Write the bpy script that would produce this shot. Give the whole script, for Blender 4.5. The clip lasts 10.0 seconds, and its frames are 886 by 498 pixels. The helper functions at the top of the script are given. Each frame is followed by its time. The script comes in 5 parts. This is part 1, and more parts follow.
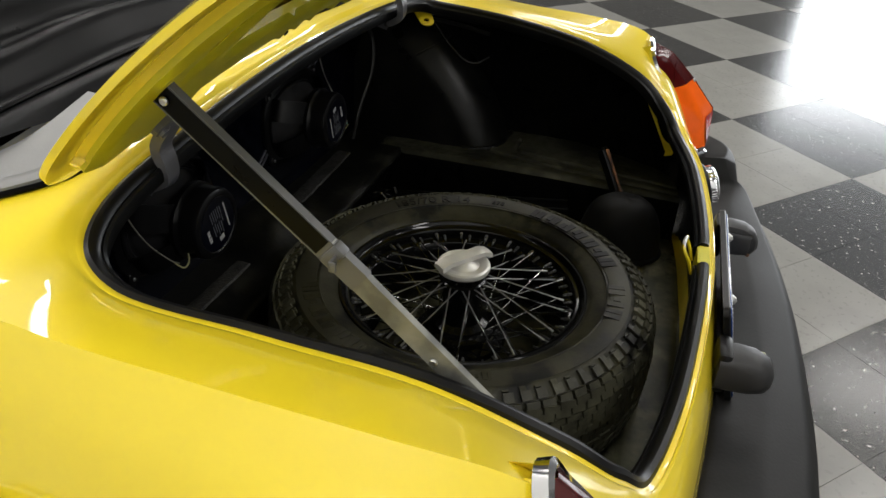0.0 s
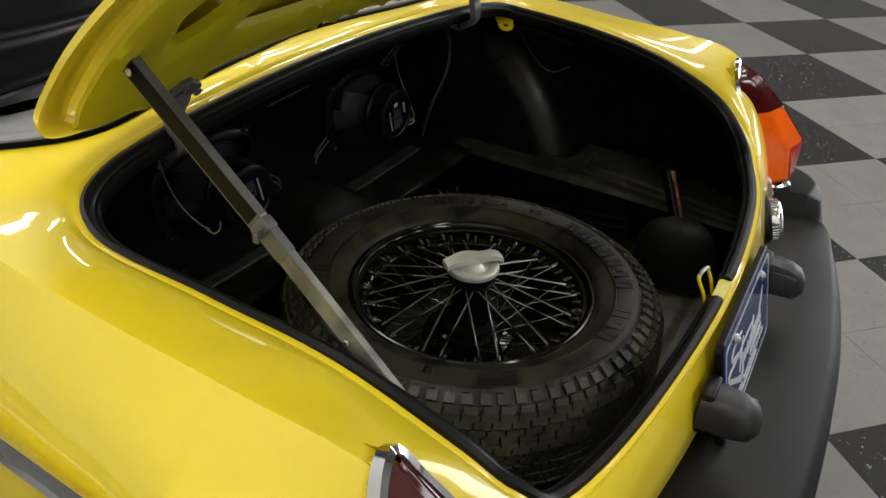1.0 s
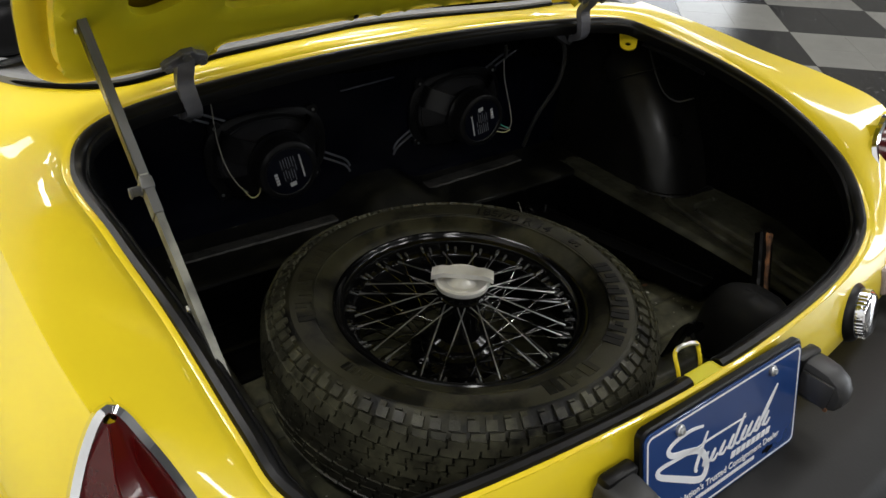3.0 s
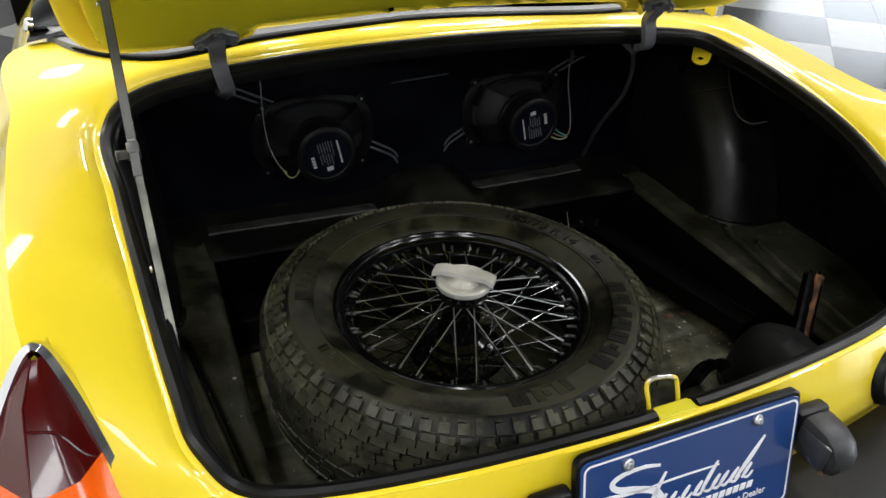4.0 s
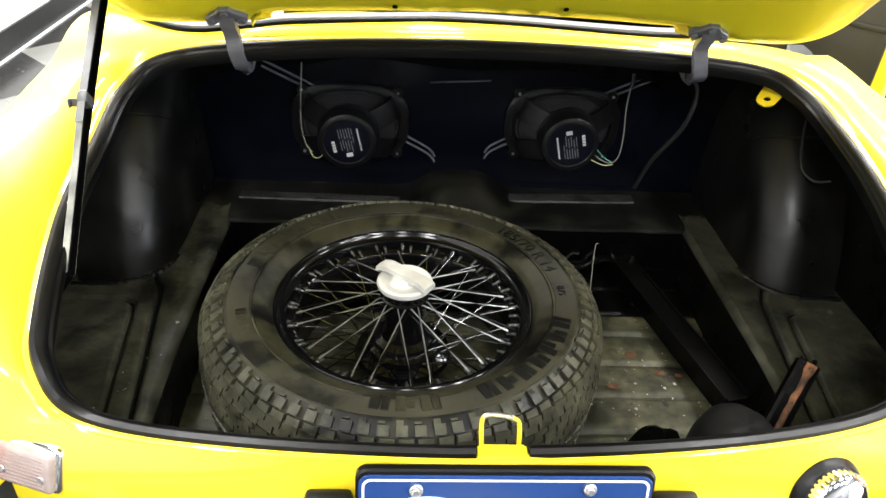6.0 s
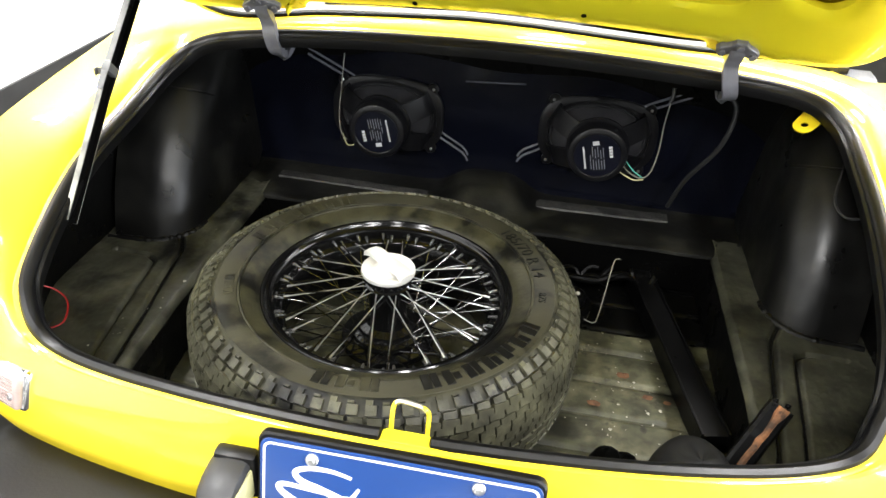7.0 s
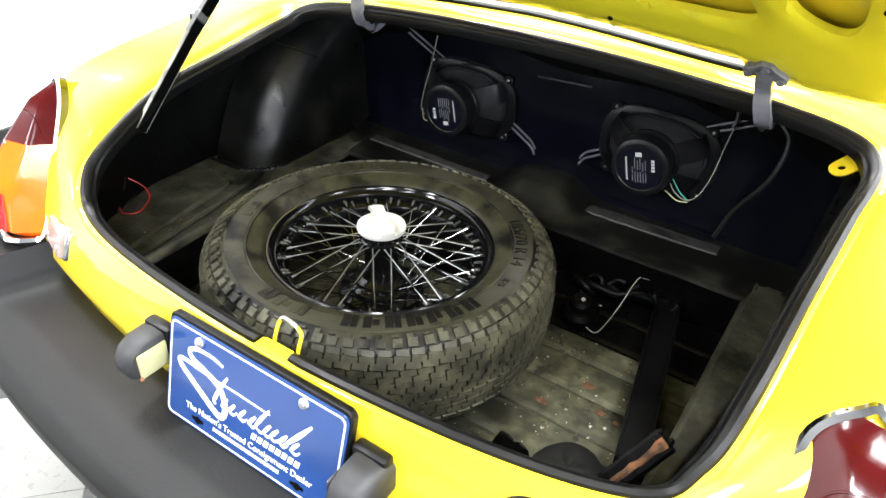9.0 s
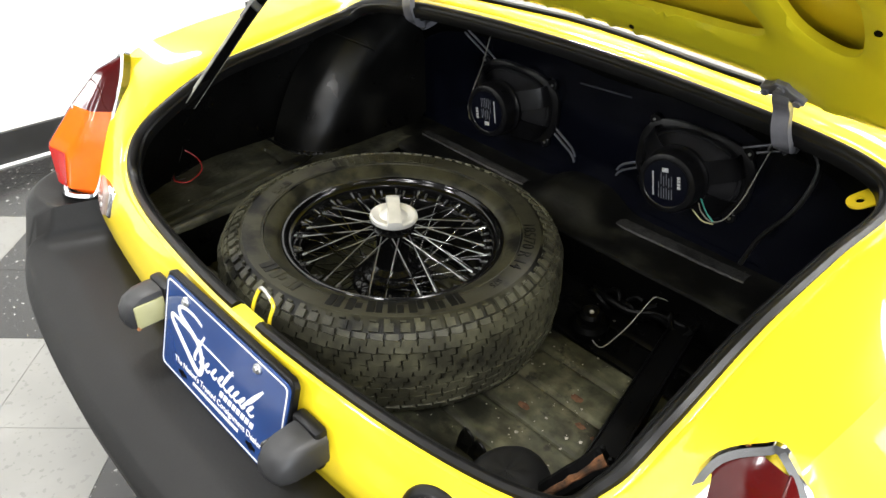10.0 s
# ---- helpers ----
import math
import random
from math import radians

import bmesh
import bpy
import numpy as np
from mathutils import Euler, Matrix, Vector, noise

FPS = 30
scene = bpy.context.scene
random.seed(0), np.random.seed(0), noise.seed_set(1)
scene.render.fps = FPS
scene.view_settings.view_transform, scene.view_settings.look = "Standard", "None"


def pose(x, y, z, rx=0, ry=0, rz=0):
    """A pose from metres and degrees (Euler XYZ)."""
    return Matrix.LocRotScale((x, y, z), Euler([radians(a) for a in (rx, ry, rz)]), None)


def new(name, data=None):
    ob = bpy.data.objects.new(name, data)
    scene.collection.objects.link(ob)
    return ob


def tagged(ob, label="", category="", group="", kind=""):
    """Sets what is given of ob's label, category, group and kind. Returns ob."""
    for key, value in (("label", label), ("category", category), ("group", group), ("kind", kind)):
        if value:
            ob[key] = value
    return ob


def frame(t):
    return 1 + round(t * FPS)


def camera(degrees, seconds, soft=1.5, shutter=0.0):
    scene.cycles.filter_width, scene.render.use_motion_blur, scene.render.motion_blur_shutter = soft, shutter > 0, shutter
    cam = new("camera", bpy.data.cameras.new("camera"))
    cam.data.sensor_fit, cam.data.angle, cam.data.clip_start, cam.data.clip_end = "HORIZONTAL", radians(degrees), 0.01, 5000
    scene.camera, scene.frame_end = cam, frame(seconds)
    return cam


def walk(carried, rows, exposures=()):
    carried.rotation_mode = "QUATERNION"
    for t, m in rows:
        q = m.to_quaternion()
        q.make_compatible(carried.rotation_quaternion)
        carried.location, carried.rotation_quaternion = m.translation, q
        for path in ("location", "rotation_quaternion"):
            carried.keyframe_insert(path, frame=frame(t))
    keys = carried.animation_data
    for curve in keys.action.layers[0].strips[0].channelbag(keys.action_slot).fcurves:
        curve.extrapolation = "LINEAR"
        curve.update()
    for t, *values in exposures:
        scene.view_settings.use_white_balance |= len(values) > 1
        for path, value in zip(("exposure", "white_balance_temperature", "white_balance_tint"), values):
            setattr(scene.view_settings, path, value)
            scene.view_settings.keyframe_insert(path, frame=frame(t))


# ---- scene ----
cam = camera(64.4, 10.0)
METRES = 2.025
BASE = pose(-1.0113, -0.2170, 1.2019, -32.207, -2.275, -72.294)
ROWS = [
    (0.0, 0.0, 0.0, 0.0, -0.0, 0.0, 0.0),
    (0.5, 0.0536, -0.004, -0.0027, 6.17, -0.02, -4.04),
    (1.0, 0.1036, 0.002, -0.0005, 11.67, -0.19, -7.43),
    (1.5, 0.1566, 0.0152, 0.0067, 17.47, -0.81, -10.97),
    (2.0, 0.1982, 0.0328, 0.0165, 22.52, -1.63, -13.98),
    (3.5, 0.3046, 0.1117, 0.0613, 38.16, -6.59, -22.24),
    (4.0, 0.3365, 0.1381, 0.0769, 44.37, -8.93, -25.14),
    (4.5, 0.3638, 0.1657, 0.0942, 49.92, -11.2, -27.39),
    (5.0, 0.3891, 0.2018, 0.1174, 55.74, -13.78, -29.41),
    (5.5, 0.4132, 0.24, 0.1412, 60.93, -16.15, -30.97),
    (6.0, 0.4345, 0.2799, 0.1665, 66.33, -18.85, -32.32),
    (7.5, 0.488, 0.4051, 0.251, 88.67, -30.8, -35.24),
    (8.0, 0.4983, 0.4474, 0.2794, 95.79, -34.65, -35.36),
    (8.5, 0.503, 0.4919, 0.3085, 101.84, -38.01, -35.01),
    (9.0, 0.5035, 0.5363, 0.3378, 109.45, -42.36, -34.24),
    (9.5, 0.4944, 0.5754, 0.3647, 115.81, -45.95, -33.22),
    (10.0, 0.4794, 0.6121, 0.3914, 122.82, -49.38, -31.71),
]
EXPOSURES = [(0.0, -0.88, 6400, 10), (1.5, -1.12, 6400, 10), (2.2, -1.06, 6400, 10), (3.0, -0.90, 6300, 10), (3.6, -0.72, 6150, 10), (4.5, -0.02, 6050, 10), (5.5, 0.62, 6200, 10), (7.5, 1.56, 6250, 10), (9.0, 1.42, 6000, 10), (10.0, 0.64, 6250, 10)]
walk(cam, [(t, BASE @ pose(METRES * x, METRES * y, METRES * z, 90 + pitch, roll, yaw)) for t, x, y, z, yaw, pitch, roll in ROWS], EXPOSURES)


# ---- light ----
world = bpy.data.worlds.new("world")
scene.world = world
world.use_nodes = True
world.node_tree.nodes["Background"].inputs[0].default_value = (0.9, 0.95, 1.0, 1)
world.node_tree.nodes["Background"].inputs[1].default_value = 0.02

# the room leans a little against the car, which sits low on one side
ROOM = pose(0, 0, 0, 0.647, -1.7245, 0)


def area_lamp(name, m, sx, sy, watts, colour=(1.0, 0.97, 0.92)):
    data = bpy.data.lights.new(name, "AREA")
    data.shape, data.size, data.size_y, data.energy, data.color = "RECTANGLE", sx, sy, watts, colour
    ob = new(name, data)
    ob.matrix_world = m
    return ob


CEILING = 3.5
LAMPS = [(x, y) for x in (-1.3, 0.2, 1.7, 3.2, 4.9) for y in (-2.9, -0.1, 2.7, 5.5)]
for lx, ly in LAMPS:
    area_lamp("ceiling_lamp", ROOM @ pose(lx, ly, CEILING - 0.05), 0.32, 1.25, 64 if lx < -1 else 22 if lx < 1 else 58)
# daylight in the two wide openings of the far wall
area_lamp("window_light", ROOM @ pose(9.3, -4.2, 1.35, 0, 90, 0), 2.3, 4.6, 430, (0.95, 0.98, 1.0))
area_lamp("window_light", ROOM @ pose(9.3, 7.0, 1.35, 0, 90, 0), 2.3, 2.6, 80, (0.95, 0.98, 1.0))


# ---- materials ----
def material(name, base, rough=0.5, metal=0.0, coat=0.0, coat_rough=0.05, spec=0.5, var=0.0, scale=8.0, bump=0.0, bump_scale=200.0,
             second=None, second_scale=3.0, second_amount=0.5, rough_var=0.0, transmission=0.0, ior=1.45, island=0.0):
    m = bpy.data.materials.new(name)
    m.use_nodes = True
    nt = m.node_tree
    b = nt.nodes["Principled BSDF"]
    inp = b.inputs
    inp["Base Color"].default_value = (*base, 1)
    inp["Roughness"].default_value = rough
    inp["Metallic"].default_value = metal
    inp["Coat Weight"].default_value = coat
    inp["Coat Roughness"].default_value = coat_rough
    inp["Specular IOR Level"].default_value = spec
    inp["Transmission Weight"].default_value = transmission
    inp["IOR"].default_value = ior
    co = nt.nodes.new("ShaderNodeTexCoord")

    def noise_at(s, detail=6, kind="Object"):
        n = nt.nodes.new("ShaderNodeTexNoise")
        n.inputs["Scale"].default_value = s
        n.inputs["Detail"].default_value = detail
        nt.links.new(co.outputs[kind], n.inputs["Vector"])
        return n

    last = None
    if second:
        n = noise_at(second_scale)
        r = nt.nodes.new("ShaderNodeValToRGB")
        r.color_ramp.elements[0].position, r.color_ramp.elements[1].position = 0.62 - second_amount * 0.4, 0.72 - second_amount * 0.2
        nt.links.new(n.outputs["Fac"], r.inputs["Fac"])
        mix = nt.nodes.new("ShaderNodeMix")
        mix.data_type = "RGBA"
        mix.inputs["A"].default_value, mix.inputs["B"].default_value = (*base, 1), (*second, 1)
        nt.links.new(r.outputs["Color"], mix.inputs["Factor"])
        last = mix.outputs["Result"]
    if var or island:
        h = nt.nodes.new("ShaderNodeHueSaturation")
        h.inputs["Color"].default_value = (*base, 1)
        if last:
            nt.links.new(last, h.inputs["Color"])
        mr = nt.nodes.new("ShaderNodeMapRange")
        mr.inputs["To Min"].default_value, mr.inputs["To Max"].default_value = 1 - var - island, 1 + var + island
        if island:
            oi = nt.nodes.new("ShaderNodeObjectInfo")
            nt.links.new(oi.outputs["Random"], mr.inputs["Value"])
        else:
            n = noise_at(scale)
            mr.inputs["From Min"].default_value, mr.inputs["From Max"].default_value = 0.3, 0.7
            nt.links.new(n.outputs["Fac"], mr.inputs["Value"])
        nt.links.new(mr.outputs["Result"], h.inputs["Value"])
        last = h.outputs["Color"]
    if last:
        nt.links.new(last, inp["Base Color"])
    if rough_var:
        n = noise_at(scale * 2.3)
        mr = nt.nodes.new("ShaderNodeMapRange")
        mr.inputs["To Min"].default_value, mr.inputs["To Max"].default_value = max(0.02, rough - rough_var), rough + rough_var
        nt.links.new(n.outputs["Fac"], mr.inputs["Value"])
        nt.links.new(mr.outputs["Result"], inp["Roughness"])
    if bump:
        n = noise_at(bump_scale, 4)
        bp = nt.nodes.new("ShaderNodeBump")
        bp.inputs["Strength"].default_value = bump
        bp.inputs["Distance"].default_value = 0.002
        nt.links.new(n.outputs["Fac"], bp.inputs["Height"])
        nt.links.new(bp.outputs["Normal"], inp["Normal"])
    return m


YELLOW = material("yellow_paint", (0.81, 0.625, 0.018), 0.36, coat=1.0, coat_rough=0.04, var=0.03, scale=5, bump=0.015, bump_scale=60)
YELLOW_IN = material("yellow_inner_paint", (0.62, 0.555, 0.013), 0.42, coat=0.25, coat_rough=0.2, var=0.05, scale=6, bump=0.03, bump_scale=90)
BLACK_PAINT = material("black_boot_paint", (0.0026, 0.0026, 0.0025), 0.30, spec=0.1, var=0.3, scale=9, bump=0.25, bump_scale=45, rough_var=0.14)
BLACK_BULK = material("black_bulkhead_paint", (0.0022, 0.0027, 0.0060), 0.22, spec=0.30, var=0.25, scale=4, bump=0.12, bump_scale=25, rough_var=0.08)
RIBPAINT = material("pale_rib_paint", (0.09, 0.092, 0.11), 0.22, spec=0.6, var=0.2, scale=30)
BOOT_FLOOR = material("dirty_boot_floor", (0.050, 0.050, 0.030), 0.48, spec=0.3, var=0.55, scale=34, bump=0.5, bump_scale=70, second=(0.100, 0.095, 0.058), second_scale=13, second_amount=0.35, rough_var=0.15)
LEDGE = material("dusty_black_ledge", (0.033, 0.0332, 0.0235), 0.46, spec=0.24, var=0.5, scale=26, bump=0.55, bump_scale=80, second=(0.052, 0.051, 0.036), second_scale=11, second_amount=0.22, rough_var=0.18)
ARCH = material("satin_black_arch", (0.0035, 0.0035, 0.0033), 0.34, spec=0.3, var=0.35, scale=9, bump=0.9, bump_scale=16, second=(0.007, 0.0069, 0.006), second_scale=9, second_amount=0.3, rough_var=0.22)
SHELF = material("dark_dusty_shelf", (0.0032, 0.0032, 0.0028), 0.45, spec=0.22, var=0.4, scale=16, bump=0.4, bump_scale=60, second=(0.014, 0.0138, 0.010), second_scale=12, second_amount=0.3, rough_var=0.15)
TAR = material("grey_sound_deadener", (0.028, 0.0275, 0.026), 0.55, spec=0.5, var=0.55, scale=220, bump=0.9, bump_scale=260)
SEAM_BLACK = material("black_seam_bead", (0.0022, 0.0022, 0.0022), 0.42, spec=0.35, var=0.3, scale=50, bump=0.8, bump_scale=120)
SEAL = material("boot_seal_rubber", (0.0032, 0.0032, 0.0034), 0.36, spec=0.3, var=0.2, scale=14, bump=0.08, bump_scale=120, rough_var=0.1)
RUBBER = material("tyre_rubber", (0.029, 0.0278, 0.0155), 0.42, spec=0.22, var=0.35, scale=30, bump=0.2, bump_scale=160, rough_var=0.16)
TREAD = material("dusty_tread_rubber", (0.034, 0.033, 0.0225), 0.38, spec=0.3, var=0.35, scale=60, bump=0.4, bump_scale=190, second=(0.078, 0.076, 0.048), second_scale=12, second_amount=0.5, rough_var=0.16)
BAND_RUBBER = material("dusty_sidewall_rubber", (0.031, 0.0297, 0.019), 0.44, spec=0.25, var=0.3, scale=9, bump=0.12, bump_scale=300, rough_var=0.14)
RUBBER_DARK = material("tyre_rubber_letters", (0.0025, 0.0025, 0.0025), 0.5, spec=0.2)
BUMPER = material("bumper_rubber", (0.0065, 0.0063, 0.006), 0.52, spec=0.28, var=0.15, scale=5, bump=0.12, bump_scale=220, rough_var=0.08)
POD = material("lamp_housing_plastic", (0.020, 0.020, 0.021), 0.46, spec=0.5, var=0.2, scale=20, bump=0.1, bump_scale=150, rough_var=0.1)
VINYL = material("black_vinyl", (0.0022, 0.0022, 0.0024), 0.30, spec=0.05, var=0.2, scale=8, bump=0.06, bump_scale=500, rough_var=0.05)
GREYVINYL = material("grey_edge_trim", (0.17, 0.17, 0.168), 0.45, var=0.1, scale=12, bump=0.1, bump_scale=200)
CHROME = material("chrome", (0.82, 0.82, 0.84), 0.08, metal=1.0)
ALLOY = material("satin_alloy", (0.74, 0.73, 0.69), 0.42, metal=0.45, var=0.08, scale=40, bump=0.1, bump_scale=200)
STEEL = material("grey_painted_steel", (0.09, 0.09, 0.088), 0.40, metal=0.12, var=0.2, scale=18, bump=0.1, bump_scale=120, second=(0.09, 0.09, 0.09), second_scale=12)
HINGE = material("worn_grey_hinge", (0.16, 0.16, 0.18), 0.34, metal=0.2, var=0.2, scale=30, bump=0.1, bump_scale=100, second=(0.12, 0.12, 0.13), second_scale=25)
STRUTPAINT = material("dull_strut_steel", (0.26, 0.258, 0.22), 0.42, metal=0.12, var=0.15, scale=20, second=(0.1, 0.1, 0.09), second_scale=18)
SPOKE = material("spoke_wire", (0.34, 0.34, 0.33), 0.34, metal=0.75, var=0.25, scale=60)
SPOKEMID = material("dimmed_spoke_wire", (0.30, 0.30, 0.29), 0.20, metal=1.0, var=0.25, scale=60)
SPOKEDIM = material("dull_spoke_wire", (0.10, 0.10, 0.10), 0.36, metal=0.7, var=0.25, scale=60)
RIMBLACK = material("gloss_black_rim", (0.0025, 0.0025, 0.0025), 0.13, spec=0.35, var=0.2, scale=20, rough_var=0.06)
SPEAKER = material("black_speaker_plastic", (0.006, 0.006, 0.007), 0.32, spec=0.35, var=0.2, scale=30, rough_var=0.1)
CONE = material("grey_speaker_cone", (0.022, 0.022, 0.025), 0.6, var=0.15, scale=40)
LABELBLUE = material("dark_blue_label", (0.0020, 0.0026, 0.0075), 0.30, var=0.1, scale=30)
PRINT = material("white_print", (0.45, 0.46, 0.48), 0.4)
GREYPRINT = material("grey_print", (0.20, 0.21, 0.24), 0.4)
PLATEBLUE = material("plate_blue", (0.014, 0.046, 0.175), 0.18, coat=0.6, var=0.06, scale=10)
PLATEWHITE = material("plate_white", (0.82, 0.83, 0.86), 0.2, coat=0.5)
BOLT = material("zinc_bolt", (0.6, 0.6, 0.6), 0.35, metal=1.0, var=0.2, scale=200)
RED = material("red_lens", (0.055, 0.002, 0.002), 0.16, spec=0.3, coat=0.25, coat_rough=0.03, var=0.1, scale=40, bump=0.04, bump_scale=90)
REFLECTOR = material("red_reflector", (0.42, 0.010, 0.008), 0.14, coat=0.5, var=0.1, scale=60, bump=0.3, bump_scale=300)
AMBER = material("amber_lens", (0.90, 0.125, 0.004), 0.14, spec=0.4, coat=0.3, coat_rough=0.03, var=0.06, scale=40, bump=0.05, bump_scale=90)
CLEAR = material("clear_ribbed_lens", (0.30, 0.24, 0.22), 0.12, coat=1.0, var=0.1, scale=60, bump=0.4, bump_scale=140)
OLIVE = material("lit_olive_lens", (0.34, 0.33, 0.17), 0.3, coat=0.4, var=0.08, scale=30)
DARKLENS = material("unlit_grey_lens", (0.03, 0.03, 0.032), 0.25, coat=0.4, var=0.1, scale=30)
RUST = material("rusty_steel", (0.24, 0.10, 0.036), 0.85, var=0.5, scale=35, bump=0.9, bump_scale=90, second=(0.05, 0.026, 0.014), second_scale=38, second_amount=0.5)
RUSTSPOT = material("rust_spot", (0.095, 0.045, 0.021), 0.9, var=0.4, scale=120)
CHIP = material("pale_paint_chip", (0.32, 0.31, 0.27), 0.8, var=0.3, scale=200)
BLACKSTEEL = material("black_steel", (0.0022, 0.0022, 0.0022), 0.32, spec=0.1, var=0.2, scale=20, rough_var=0.12)
BLACKMATT = material("matt_black_plastic", (0.009, 0.009, 0.009), 0.6, spec=0.2, var=0.2, scale=12)
WIREBLACK = material("black_cable", (0.012, 0.012, 0.012), 0.4)
WIREGREY = material("grey_cable", (0.22, 0.21, 0.18), 0.4)
WIREDIM = material("dusty_black_cable", (0.02, 0.02, 0.02), 0.6)
WIREGREEN = material("green_cable", (0.05, 0.30, 0.24), 0.4)
WIREYEL = material("yellowish_cable", (0.45, 0.42, 0.22), 0.4)
WIRERED = material("red_cable", (0.35, 0.012, 0.012), 0.4)
WALLWHITE = material("white_wall_paint", (0.82, 0.82, 0.80), 0.6, var=0.03, scale=2, bump=0.05, bump_scale=60)
WALLGREY = material("grey_wall_paint", (0.34, 0.34, 0.33), 0.6, var=0.05, scale=2, bump=0.05, bump_scale=60)
BASEBLACK = material("black_baseboard", (0.02, 0.02, 0.02), 0.4, var=0.2, scale=10)
CEILPAINT = material("ceiling_paint", (0.22, 0.22, 0.22), 0.8, var=0.05, scale=2)
DOORCARD = material("black_door_card", (0.014, 0.014, 0.014), 0.4, var=0.2, scale=10, bump=0.2, bump_scale=300)


def stained(m, colour, scale, low, high, stretch=(1, 1, 1)):
    """Lays blotches of another colour, with ragged edges, over a material."""
    nt = m.node_tree
    b = nt.nodes["Principled BSDF"]
    co, mp = nt.nodes.new("ShaderNodeTexCoord"), nt.nodes.new("ShaderNodeMapping")
    mp.inputs["Scale"].default_value = stretch
    mp.inputs["Location"].default_value = (3.1 * scale % 7, 1.7, 4.3)
    nt.links.new(co.outputs["Object"], mp.inputs["Vector"])
    n = nt.nodes.new("ShaderNodeTexNoise")
    n.inputs["Scale"].default_value, n.inputs["Detail"].default_value, n.inputs["Roughness"].default_value = scale, 9, .62
    nt.links.new(mp.outputs["Vector"], n.inputs["Vector"])
    r = nt.nodes.new("ShaderNodeMapRange")
    r.inputs["From Min"].default_value, r.inputs["From Max"].default_value = low, high
    nt.links.new(n.outputs["Fac"], r.inputs["Value"])
    mix = nt.nodes.new("ShaderNodeMix")
    mix.data_type = "RGBA"
    mix.inputs["A"].default_value, mix.inputs["B"].default_value = b.inputs["Base Color"].default_value, (*colour, 1)
    if b.inputs["Base Color"].links:
        nt.links.new(b.inputs["Base Color"].links[0].from_socket, mix.inputs["A"])
    nt.links.new(r.outputs["Result"], mix.inputs["Factor"])
    nt.links.new(mix.outputs["Result"], b.inputs["Base Color"])
    return m


stained(RUBBER, (0.0035, 0.0035, 0.003), 13, .46, .58)
stained(RUBBER, (0.050, 0.048, 0.022), 9, .60, .72)
stained(BAND_RUBBER, (0.005, 0.005, 0.004), 10, .52, .62)
stained(TREAD, (0.006, 0.006, 0.005), 16, .56, .66)
stained(BOOT_FLOOR, (0.010, 0.010, 0.007), 7, .50, .64, (.6, 1.6, 1))
stained(BOOT_FLOOR, (0.012, 0.012, 0.008), 26, .56, .66)
stained(BOOT_FLOOR, (0.20, 0.19, 0.15), 60, .68, .72)
stained(LEDGE, (0.006, 0.006, 0.005), 9, .52, .66)
stained(LEDGE, (0.15, 0.145, 0.12), 75, .70, .74)
stained(SHELF, (0.06, 0.058, 0.045), 55, .68, .74)
stained(ARCH, (0.06, 0.058, 0.05), 70, .71, .75)
stained(TAR, (0.006, 0.006, 0.006), 45, .48, .60)
stained(RUST, (0.010, 0.008, 0.006), 30, .60, .68)


def floor_tile_material(name, base, fleck, fleck_amount, rough):
    m = material(name, base, rough, var=0.0, island=0.07, coat=0.25, coat_rough=0.2, bump=0.03, bump_scale=40)
    nt = m.node_tree
    b = nt.nodes["Principled BSDF"]
    src = b.inputs["Base Color"].links[0].from_socket
    co = nt.nodes.new("ShaderNodeTexCoord")
    v = nt.nodes.new("ShaderNodeTexNoise")
    v.inputs["Scale"].default_value, v.inputs["Detail"].default_value = 62, 3
    nt.links.new(co.outputs["Object"], v.inputs["Vector"])
    r = nt.nodes.new("ShaderNodeValToRGB")
    r.color_ramp.elements[0].position, r.color_ramp.elements[1].position = fleck_amount, fleck_amount + 0.05
    nt.links.new(v.outputs["Fac"], r.inputs["Fac"])
    mix = nt.nodes.new("ShaderNodeMix")
    mix.data_type = "RGBA"
    mix.inputs["B"].default_value = (*fleck, 1)
    nt.links.new(src, mix.inputs["A"])
    nt.links.new(r.outputs["Color"], mix.inputs["Factor"])
    # broad scuffs
    s = nt.nodes.new("ShaderNodeTexNoise")
    s.inputs["Scale"].default_value, s.inputs["Detail"].default_value = 6, 8
    nt.links.new(co.outputs["Object"], s.inputs["Vector"])
    mr = nt.nodes.new("ShaderNodeMapRange")
    mr.inputs["To Min"].default_value, mr.inputs["To Max"].default_value = 0.82, 1.18
    nt.links.new(s.outputs["Fac"], mr.inputs["Value"])
    h = nt.nodes.new("ShaderNodeHueSaturation")
    nt.links.new(mix.outputs["Result"], h.inputs["Color"])
    nt.links.new(mr.outputs["Result"], h.inputs["Value"])
    nt.links.new(h.outputs["Color"], b.inputs["Base Color"])
    return m


TILE_DARK = floor_tile_material("dark_floor_tile", (0.022, 0.0215, 0.021), (0.26, 0.255, 0.24), 0.645, 0.22)
TILE_LIGHT = floor_tile_material("light_floor_tile", (0.19, 0.187, 0.172), (0.168, 0.165, 0.152), 0.6, 0.22)


# ---- mesh helpers ----
def finish(name, bm, mat, smooth=True):
    bmesh.ops.recalc_face_normals(bm, faces=bm.faces)
    if smooth:
        for e in bm.edges:
            if len(e.link_faces) == 2 and e.calc_face_angle() > 0.62:
                e.smooth = False
    me = bpy.data.meshes.new(name)
    bm.to_mesh(me)
    bm.free()
    mats = mat if isinstance(mat, (list, tuple)) else [mat]
    for x in mats:
        me.materials.append(x)
    if smooth:
        for p in me.polygons:
            p.use_smooth = True
    return me


